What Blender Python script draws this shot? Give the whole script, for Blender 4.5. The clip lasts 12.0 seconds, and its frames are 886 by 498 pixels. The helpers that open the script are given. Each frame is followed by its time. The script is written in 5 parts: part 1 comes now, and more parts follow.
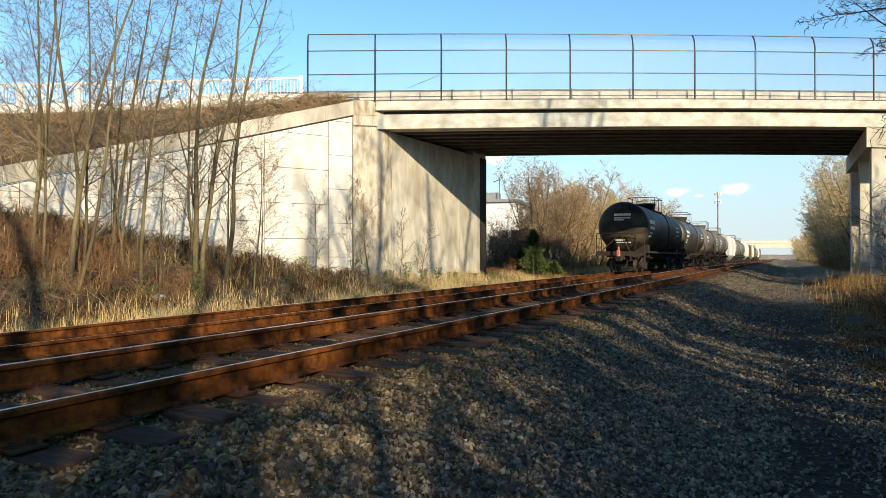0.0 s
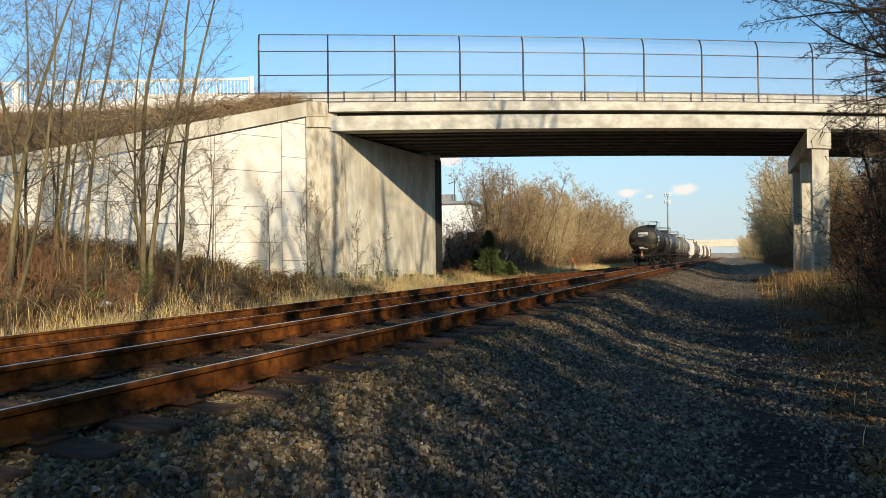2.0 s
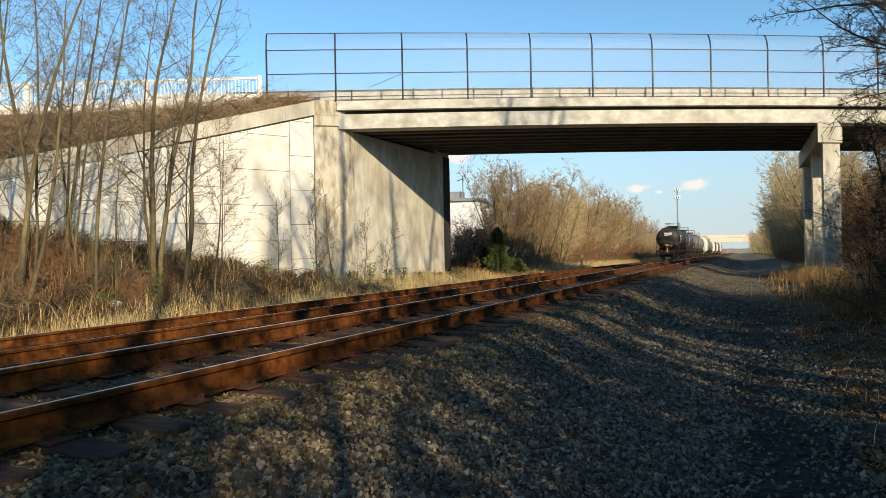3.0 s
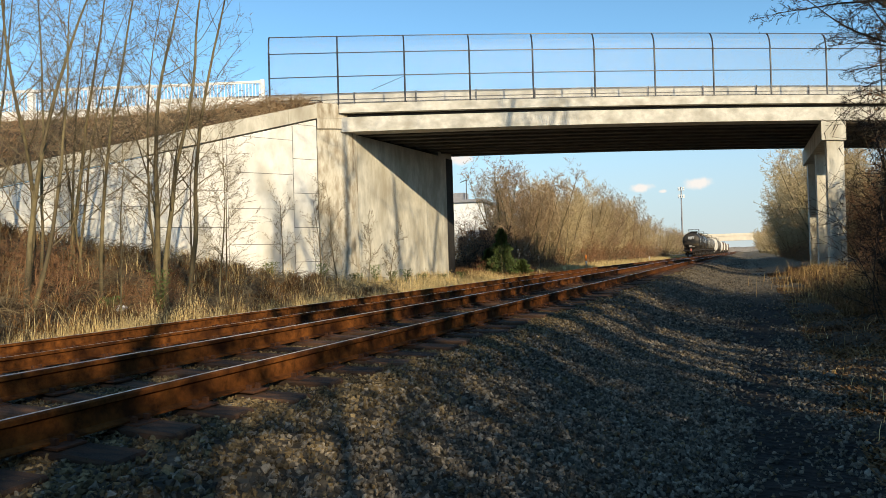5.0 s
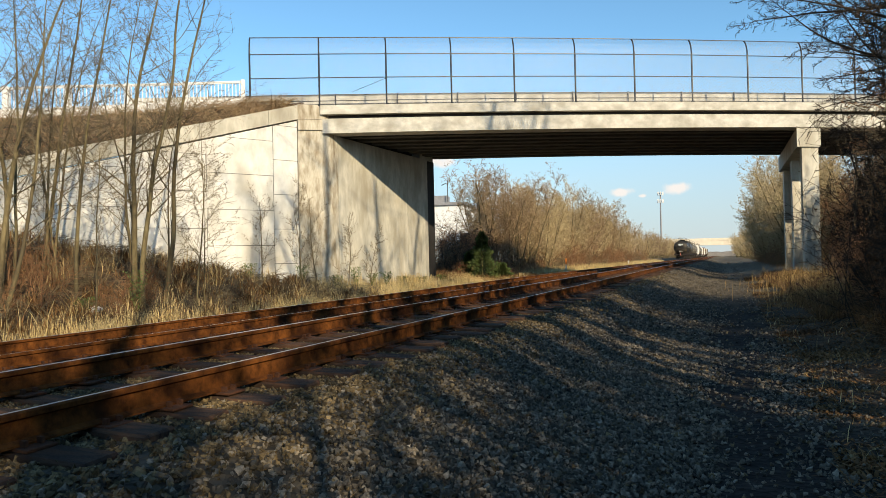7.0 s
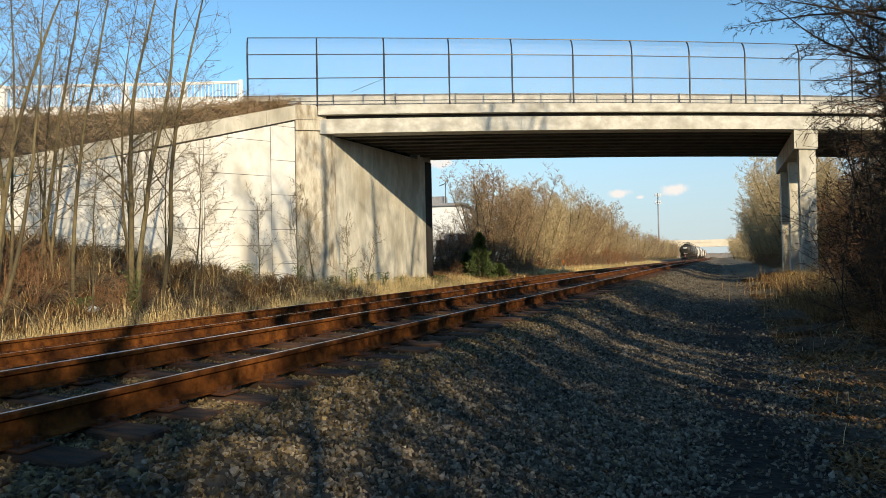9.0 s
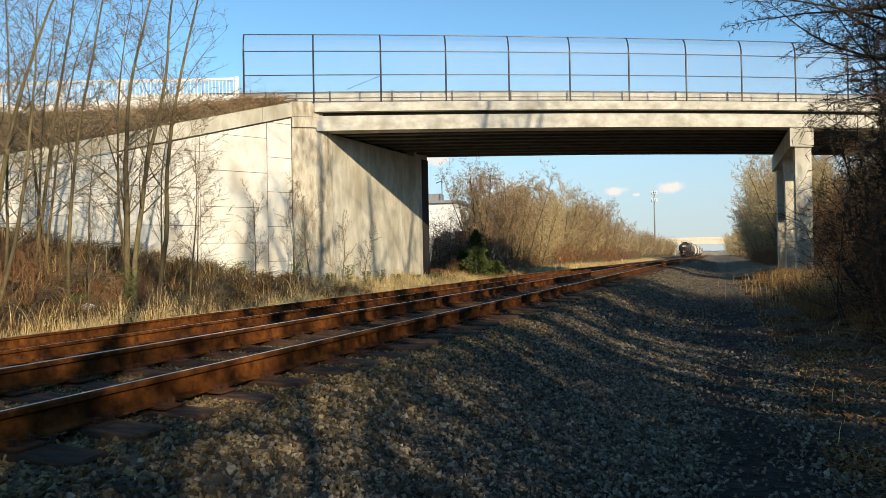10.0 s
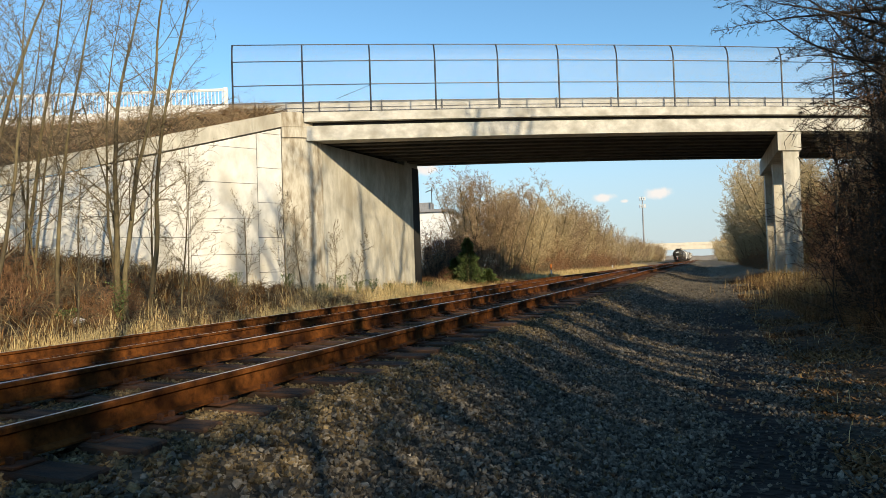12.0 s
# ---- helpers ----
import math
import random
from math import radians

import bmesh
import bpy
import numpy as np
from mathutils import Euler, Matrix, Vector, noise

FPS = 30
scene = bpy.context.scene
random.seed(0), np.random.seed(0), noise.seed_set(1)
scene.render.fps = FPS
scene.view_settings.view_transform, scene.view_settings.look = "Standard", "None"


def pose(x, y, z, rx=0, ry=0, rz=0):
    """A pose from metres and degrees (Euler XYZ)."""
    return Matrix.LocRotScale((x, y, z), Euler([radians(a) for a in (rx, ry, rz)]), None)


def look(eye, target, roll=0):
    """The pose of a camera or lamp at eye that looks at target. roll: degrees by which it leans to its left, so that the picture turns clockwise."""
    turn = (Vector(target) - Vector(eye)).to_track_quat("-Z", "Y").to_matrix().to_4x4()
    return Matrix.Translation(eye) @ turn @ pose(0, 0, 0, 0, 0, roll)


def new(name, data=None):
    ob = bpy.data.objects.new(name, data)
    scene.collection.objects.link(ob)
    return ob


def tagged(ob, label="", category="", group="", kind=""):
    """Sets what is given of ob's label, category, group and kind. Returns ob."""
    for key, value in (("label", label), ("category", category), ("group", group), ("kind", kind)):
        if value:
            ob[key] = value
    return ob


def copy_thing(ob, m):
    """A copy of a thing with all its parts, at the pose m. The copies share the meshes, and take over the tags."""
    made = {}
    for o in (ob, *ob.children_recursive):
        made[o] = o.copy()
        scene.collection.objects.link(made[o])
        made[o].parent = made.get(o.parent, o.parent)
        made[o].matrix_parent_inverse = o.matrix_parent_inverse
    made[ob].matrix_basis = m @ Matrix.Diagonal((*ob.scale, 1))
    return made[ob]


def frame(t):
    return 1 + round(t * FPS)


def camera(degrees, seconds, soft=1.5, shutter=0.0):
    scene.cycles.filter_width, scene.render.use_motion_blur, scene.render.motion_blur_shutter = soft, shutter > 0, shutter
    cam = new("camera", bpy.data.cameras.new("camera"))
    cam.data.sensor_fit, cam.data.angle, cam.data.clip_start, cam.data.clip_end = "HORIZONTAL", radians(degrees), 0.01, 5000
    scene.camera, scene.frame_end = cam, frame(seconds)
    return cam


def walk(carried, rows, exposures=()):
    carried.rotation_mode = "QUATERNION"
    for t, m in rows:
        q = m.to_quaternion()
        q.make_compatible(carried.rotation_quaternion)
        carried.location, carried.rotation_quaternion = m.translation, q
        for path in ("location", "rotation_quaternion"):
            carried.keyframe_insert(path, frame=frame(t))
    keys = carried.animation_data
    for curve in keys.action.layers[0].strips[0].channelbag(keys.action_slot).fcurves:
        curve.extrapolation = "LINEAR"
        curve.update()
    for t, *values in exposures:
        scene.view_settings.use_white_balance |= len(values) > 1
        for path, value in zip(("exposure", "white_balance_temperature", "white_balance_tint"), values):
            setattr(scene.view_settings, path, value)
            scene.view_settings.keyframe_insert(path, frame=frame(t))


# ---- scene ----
# x: across the line, y: along the near track, z: up from the top of the near rail.
cam = camera(66.31, 12.0, soft=0.55)
walk(cam, [
    (0.0, pose(0.005, -0.004, 0.815, 90.449, -0.001, 27.242)),
    (0.5, pose(0.004, 0.022, 0.822, 90.025, 0.086, 26.231)),
    (1.0, pose(-0.007, 0.073, 0.809, 90.415, 0.267, 24.624)),
    (1.5, pose(-0.001, 0.073, 0.809, 90.589, 0.561, 23.705)),
    (2.0, pose(-0.010, 0.068, 0.802, 90.601, 0.684, 23.547)),
    (2.5, pose(-0.007, 0.077, 0.813, 90.396, 0.883, 23.947)),
    (3.0, pose(0.005, 0.079, 0.812, 90.384, 1.055, 24.305)),
    (5.0, pose(0.025, 0.065, 0.820, 90.509, 1.618, 24.657)),
    (5.5, pose(0.046, 0.048, 0.821, 90.737, 1.648, 24.599)),
    (6.0, pose(0.043, 0.063, 0.818, 90.869, 1.394, 24.013)),
    (6.5, pose(0.048, 0.069, 0.815, 90.715, 1.310, 23.420)),
    (7.0, pose(0.055, 0.064, 0.815, 90.697, 1.259, 23.055)),
    (9.0, pose(0.061, 0.073, 0.815, 90.755, 1.101, 22.861)),
    (9.5, pose(0.060, 0.082, 0.812, 90.629, 1.040, 22.656)),
    (10.0, pose(0.056, 0.075, 0.821, 90.522, 1.051, 22.560)),
    (10.5, pose(0.034, 0.065, 0.824, 90.611, 1.125, 22.529)),
    (11.0, pose(-0.015, 0.077, 0.803, 90.762, 1.163, 22.269)),
    (11.5, pose(-0.064, 0.099, 0.800, 91.116, 1.496, 22.035)),
    (12.0, pose(-0.075, 0.115, 0.796, 91.259, 1.949, 21.719)),
], exposures=[(0.0, 0.48, 6880, 11), (0.6, 0.46, 6880, 11), (1.6, 0.27, 6880, 11), (12.0, 0.24, 6880, 11)])

# ---- light ----
SUN_TO = Vector((8.24, -6.53, 4.74)).normalized()
world = bpy.data.worlds.new("sky")
scene.world = world
world.use_nodes = True
wn, wl = world.node_tree.nodes, world.node_tree.links
sky = wn.new("ShaderNodeTexSky")
sky.sky_type = "NISHITA"
sky.sun_disc = False
sky.sun_elevation = math.asin(SUN_TO.z)
sky.sun_rotation = math.atan2(SUN_TO.x, SUN_TO.y)
sky.air_density, sky.dust_density, sky.ozone_density = 1.0, 0.08, 1.6
wbg = wn["Background"]
wbg.inputs["Strength"].default_value = 0.134
tint = wn.new("ShaderNodeMix")
tint.data_type, tint.blend_type = "RGBA", "MULTIPLY"
tint.inputs["Factor"].default_value = 1.0
tint.inputs["B"].default_value = (0.74, 1.11, 1.25, 1)
wl.new(sky.outputs[0], tint.inputs["A"])
# pale haze towards the horizon and four small clouds low in it
wco = wn.new("ShaderNodeTexCoord")
wsep = wn.new("ShaderNodeSeparateXYZ")
wl.new(wco.outputs["Generated"], wsep.inputs[0])
hz = wn.new("ShaderNodeMapRange")
hz.interpolation_type = "SMOOTHSTEP"
hz.inputs["From Min"].default_value, hz.inputs["From Max"].default_value = 0.30, 0.0
hz.inputs["To Min"].default_value, hz.inputs["To Max"].default_value = 0.0, 0.85
wl.new(wsep.outputs["Z"], hz.inputs["Value"])
haze = wn.new("ShaderNodeMix")
haze.data_type = "RGBA"
haze.inputs["B"].default_value = (3.3, 3.75, 4.5, 1)
wl.new(hz.outputs["Result"], haze.inputs["Factor"])
wl.new(tint.outputs["Result"], haze.inputs["A"])
puff_noise = wn.new("ShaderNodeTexNoise")
puff_noise.inputs["Scale"].default_value, puff_noise.inputs["Detail"].default_value = 55.0, 5
wl.new(wco.outputs["Generated"], puff_noise.inputs["Vector"])
cover = None
for way, half, flat_by in (((-0.0692, 0.9936, 0.0895), 0.02, 2.18), ((-0.1411, 0.9862, 0.0863), 0.0167, 2.22), ((-0.3938, 0.9085, 0.1397), 0.0283, 2.83), ((-0.1126, 0.9904, 0.0801), 0.0075, 2.25)):
    away = wn.new("ShaderNodeVectorMath")
    away.operation = "SUBTRACT"
    away.inputs[1].default_value = way
    wl.new(wco.outputs["Generated"], away.inputs[0])
    oval = wn.new("ShaderNodeVectorMath")
    oval.operation = "MULTIPLY"
    oval.inputs[1].default_value = (1 / half, 1 / half, flat_by / half)
    wl.new(away.outputs[0], oval.inputs[0])
    reach = wn.new("ShaderNodeVectorMath")
    reach.operation = "LENGTH"
    wl.new(oval.outputs[0], reach.inputs[0])
    ragged = wn.new("ShaderNodeMath")
    ragged.operation = "MULTIPLY_ADD"
    ragged.inputs[1].default_value = 1.6
    wl.new(puff_noise.outputs["Fac"], ragged.inputs[0])
    wl.new(reach.outputs["Value"], ragged.inputs[2])
    puff = wn.new("ShaderNodeMapRange")
    puff.interpolation_type = "SMOOTHSTEP"
    puff.inputs["From Min"].default_value, puff.inputs["From Max"].default_value = 1.95, 1.2
    wl.new(ragged.outputs[0], puff.inputs["Value"])
    if cover is None:
        cover = puff.outputs["Result"]
    else:
        both = wn.new("ShaderNodeMath")
        both.operation = "MAXIMUM"
        wl.new(cover, both.inputs[0])
        wl.new(puff.outputs["Result"], both.inputs[1])
        cover = both.outputs[0]
cloud = wn.new("ShaderNodeMix")
cloud.data_type = "RGBA"
cloud.inputs["B"].default_value = (5.9, 5.8, 5.7, 1)
wl.new(cover, cloud.inputs["Factor"])
wl.new(haze.outputs["Result"], cloud.inputs["A"])
wl.new(cloud.outputs["Result"], wbg.inputs["Color"])
sun = new("sun", bpy.data.lights.new("sun", "SUN"))
sun.data.energy, sun.data.angle, sun.data.color = 5.0, radians(0.55), (1.0, 0.86, 0.62)
sun.matrix_basis = look(SUN_TO * 200, (0, 0, 0))


# ---- materials ----
def mat(name, col_a, col_b, scale=4.0, rough=0.85, bump=0.0, bump_scale=40.0, metal=0.0, stain=None, stain_scale=0.6,
        stretch=(1, 1, 1), per_object=0.0, per_island=0.0, detail=6.0, spec=0.3):
    """A surface with two colours in patches, fine relief, a coarse stain, and variation by piece."""
    m = bpy.data.materials.new(name)
    m.use_nodes = True
    n, l = m.node_tree.nodes, m.node_tree.links
    b = n["Principled BSDF"]
    b.inputs["Metallic"].default_value = metal
    b.inputs["Specular IOR Level"].default_value = spec
    geo = n.new("ShaderNodeNewGeometry")
    mp = n.new("ShaderNodeMapping")
    mp.inputs["Scale"].default_value = stretch
    l.new(geo.outputs["Position"], mp.inputs["Vector"])
    if per_object:
        tc = n.new("ShaderNodeTexCoord")
        l.new(tc.outputs["Object"], mp.inputs["Vector"])
    nz = n.new("ShaderNodeTexNoise")
    nz.inputs["Scale"].default_value, nz.inputs["Detail"].default_value, nz.inputs["Roughness"].default_value = scale, detail, 0.65
    l.new(mp.outputs[0], nz.inputs["Vector"])
    ramp = n.new("ShaderNodeValToRGB")
    ramp.color_ramp.elements[0].position, ramp.color_ramp.elements[1].position = 0.32, 0.68
    ramp.color_ramp.elements[0].color, ramp.color_ramp.elements[1].color = (*col_a, 1), (*col_b, 1)
    l.new(nz.outputs["Fac"], ramp.inputs["Fac"])
    out = ramp.outputs["Color"]
    if stain:
        ns = n.new("ShaderNodeTexNoise")
        ns.inputs["Scale"].default_value, ns.inputs["Detail"].default_value = stain_scale, 5
        l.new(mp.outputs[0], ns.inputs["Vector"])
        rs = n.new("ShaderNodeValToRGB")
        rs.color_ramp.elements[0].position, rs.color_ramp.elements[1].position = 0.45, 0.72
        mx = n.new("ShaderNodeMix")
        mx.data_type = "RGBA"
        l.new(ns.outputs["Fac"], rs.inputs["Fac"])
        l.new(rs.outputs["Color"], mx.inputs["Factor"])
        l.new(out, mx.inputs["A"])
        mx.inputs["B"].default_value = (*stain, 1)
        out = mx.outputs["Result"]
    if per_object or per_island:
        hs = n.new("ShaderNodeHueSaturation")
        mr = n.new("ShaderNodeMapRange")
        amount = per_object or per_island
        mr.inputs["To Min"].default_value, mr.inputs["To Max"].default_value = 1 - amount, 1 + amount
        if per_object:
            oi = n.new("ShaderNodeObjectInfo")
            l.new(oi.outputs["Random"], mr.inputs["Value"])
        else:
            l.new(geo.outputs["Random Per Island"], mr.inputs["Value"])
        l.new(mr.outputs["Result"], hs.inputs["Value"])
        l.new(out, hs.inputs["Color"])
        out = hs.outputs["Color"]
    l.new(out, b.inputs["Base Color"])
    rr = n.new("ShaderNodeMapRange")
    rr.inputs["To Min"].default_value, rr.inputs["To Max"].default_value = max(0.05, rough - 0.12), min(1, rough + 0.12)
    l.new(nz.outputs["Fac"], rr.inputs["Value"])
    l.new(rr.outputs["Result"], b.inputs["Roughness"])
    if bump:
        nb = n.new("ShaderNodeTexNoise")
        nb.inputs["Scale"].default_value, nb.inputs["Detail"].default_value = bump_scale, 4
        l.new(mp.outputs[0], nb.inputs["Vector"])
        bp = n.new("ShaderNodeBump")
        bp.inputs["Strength"].default_value, bp.inputs["Distance"].default_value = bump, 0.02
        l.new(nb.outputs["Fac"], bp.inputs["Height"])
        l.new(bp.outputs["Normal"], b.inputs["Normal"])
    return m


CONCRETE = mat("weathered_concrete", (0.385, 0.36, 0.295), (0.60, 0.565, 0.475), 3.0, 0.9, 0.45, 26, stain=(0.33, 0.295, 0.225), stain_scale=1.1, stretch=(1, 1, 0.4), detail=11.0)
PANEL = mat("panel_concrete", (0.55, 0.535, 0.485), (0.76, 0.74, 0.685), 2.2, 0.9, 0.35, 40, stain=(0.48, 0.44, 0.36), stain_scale=0.8, stretch=(1, 1, 0.6), detail=10.0)
PILLAR = mat("yellowed_concrete", (0.38, 0.33, 0.245), (0.63, 0.585, 0.48), 3.6, 0.9, 0.5, 26, stain=(0.22, 0.165, 0.10), stain_scale=2.4, stretch=(1.6, 1.6, 0.5), detail=11.0)
GIRDER = mat("girder_concrete", (0.44, 0.42, 0.36), (0.64, 0.605, 0.53), 3.4, 0.9, 0.4, 25, stain=(0.345, 0.32, 0.265), stain_scale=1.6, stretch=(0.8, 0.8, 1.1), detail=11.0)
# Under-deck shade is painted into these two concretes; SOFFIT also fills joints.
BEAM = mat("shaded_beam_concrete", (0.075, 0.07, 0.062), (0.13, 0.12, 0.105), 1.0, 0.95, 0.1, 20)
SOFFIT = mat("shade_and_joint_concrete", (0.022, 0.020, 0.018), (0.045, 0.04, 0.035), 1.0, 0.95, 0.1, 20)
WHITE = mat("white_paint", (0.66, 0.65, 0.62), (0.76, 0.75, 0.73), 3, 0.6)
STEEL = mat("dark_galvanised_steel", (0.018, 0.02, 0.024), (0.04, 0.043, 0.05), 6, 0.4, metal=0.2, spec=0.5)
WIRE = mat("fence_wire", (0.24, 0.26, 0.30), (0.34, 0.36, 0.40), 6, 0.5, metal=0.3)
RUST = mat("rusty_rail_steel", (0.036, 0.012, 0.004), (0.19, 0.067, 0.016), 9, 0.85, 0.15, 60, stain=(0.018, 0.007, 0.004), stain_scale=2.0, spec=0.08)
POLISH = mat("polished_rail_head", (0.42, 0.42, 0.43), (0.60, 0.59, 0.58), 20, 0.3, metal=0.9)
RUSTY_PLATE = mat("rusty_tie_plate", (0.04, 0.016, 0.008), (0.10, 0.04, 0.018), 14, 0.9, 0.1, 60)
TIE = mat("weathered_tie_wood", (0.018, 0.011, 0.008), (0.075, 0.043, 0.025), 3, 0.95, 0.5, 30, stretch=(1, 8, 1), per_object=0.3, stain=(0.14, 0.062, 0.028), stain_scale=1.5)
STONE = mat("crushed_stone", (0.026, 0.018, 0.009), (0.21, 0.155, 0.082), 14, 0.95, 0.2, 80, per_island=0.6, spec=0.15)
STONE_GREY = mat("grey_crushed_stone", (0.023, 0.021, 0.019), (0.225, 0.190, 0.142), 14, 0.9, 0.2, 80, per_island=0.65, spec=0.2)
BARK = mat("pale_brown_bark", (0.085, 0.066, 0.032), (0.235, 0.187, 0.095), 9, 0.95, 0.3, 40, stretch=(1, 1, 0.3), stain=(0.065, 0.05, 0.03), stain_scale=1.2)
BARK_DARK = mat("dark_trunk_bark", (0.07, 0.05, 0.03), (0.15, 0.11, 0.065), 4, 0.95, 0.2, 40)
TWIG = mat("brown_twig_bark", (0.10, 0.076, 0.044), (0.22, 0.17, 0.10), 5, 0.95)
TWIG_PALE = mat("pale_winter_twigs", (0.38, 0.285, 0.145), (0.60, 0.475, 0.27), 0.35, 0.95, stain=(0.28, 0.19, 0.10), stain_scale=0.12)
TWIG_TAN = mat("tan_winter_twigs", (0.24, 0.165, 0.092), (0.42, 0.305, 0.18), 0.5, 0.95, stain=(0.20, 0.125, 0.07), stain_scale=0.2)
# Greyed so that distance haze is part of the twig colour.
FAR_TWIG = mat("hazed_far_twigs", (0.22, 0.20, 0.18), (0.34, 0.31, 0.28), 0.2, 0.95)
TWIG_RED = mat("reddish_brown_twigs", (0.17, 0.085, 0.042), (0.32, 0.175, 0.088), 1.2, 0.95)
TWIG_DARK = mat("dark_twig_bark", (0.018, 0.013, 0.009), (0.05, 0.034, 0.021), 3, 0.95)
STRAW = mat("dry_straw_grass", (0.36, 0.265, 0.11), (0.66, 0.505, 0.25), 0.8, 0.9, per_island=0.4)
GOLD = mat("golden_dry_stalks", (0.30, 0.18, 0.062), (0.58, 0.375, 0.145), 0.8, 0.9, per_island=0.45)
LITTER = mat("dry_bramble", (0.044, 0.022, 0.009), (0.25, 0.135, 0.05), 1.0, 0.9, per_island=0.5)
LEAF = mat("dead_red_brown_leaves", (0.09, 0.04, 0.016), (0.19, 0.085, 0.035), 3, 0.9, per_island=0.4)
CEDAR = mat("cedar_green", (0.04, 0.065, 0.02), (0.10, 0.13, 0.035), 5, 0.8, per_island=0.4)
GREEN = mat("winter_weed_green", (0.08, 0.11, 0.03), (0.15, 0.18, 0.06), 5, 0.85, per_island=0.3)
TANK = mat("black_tank_paint", (0.013, 0.012, 0.011), (0.026, 0.023, 0.019), 0.7, 0.45, per_object=0.2, stain=(0.075, 0.06, 0.04), stain_scale=0.5, spec=0.5)
TANK_DUSTY = mat("dusty_black_tank_paint", (0.011, 0.010, 0.009), (0.022, 0.019, 0.016), 0.7, 0.55, per_object=0.2, stain=(0.085, 0.066, 0.042), stain_scale=0.9, stretch=(1, 0.5, 1.6), spec=0.3)
TANK_GREY = mat("dull_grey_tank_paint", (0.085, 0.08, 0.07), (0.165, 0.155, 0.135), 0.8, 0.6, per_object=0.25, stain=(0.20, 0.165, 0.115), stain_scale=0.5)
UNDER = mat("grimy_underframe", (0.014, 0.012, 0.011), (0.045, 0.035, 0.028), 3, 0.85)
WHEEL = mat("worn_wheel_steel", (0.06, 0.05, 0.045), (0.13, 0.11, 0.10), 4, 0.5, metal=0.6)
HOPPER = mat("white_hopper_paint", (0.62, 0.60, 0.55), (0.74, 0.72, 0.67), 0.8, 0.7, stain=(0.45, 0.40, 0.33), stain_scale=0.4)
BOXCAR = mat("brown_boxcar_paint", (0.11, 0.06, 0.035), (0.17, 0.10, 0.06), 0.8, 0.8, stain=(0.07, 0.05, 0.035))
MARK = mat("white_lettering", (0.62, 0.62, 0.60), (0.74, 0.74, 0.72), 3, 0.7)
RED = mat("faded_red_paint", (0.42, 0.12, 0.09), (0.55, 0.20, 0.15), 4, 0.7)
ORANGE = mat("orange_marker", (0.75, 0.20, 0.03), (0.85, 0.27, 0.05), 6, 0.6)
SIDING = mat("white_siding", (0.70, 0.70, 0.69), (0.80, 0.80, 0.78), 1, 0.7)
ROOF = mat("grey_roof", (0.20, 0.20, 0.21), (0.30, 0.30, 0.31), 2, 0.8)
DARK = mat("dark_opening", (0.02, 0.02, 0.022), (0.035, 0.035, 0.04), 2, 0.6)
SANDY = mat("pale_bridge_concrete", (0.62, 0.54, 0.42), (0.74, 0.66, 0.53), 0.4, 0.9)
SOIL = mat("bank_soil", (0.028, 0.018, 0.010), (0.09, 0.058, 0.031), 2.2, 0.95, 0.6, 12, stain=(0.12, 0.08, 0.045), stain_scale=1.1)


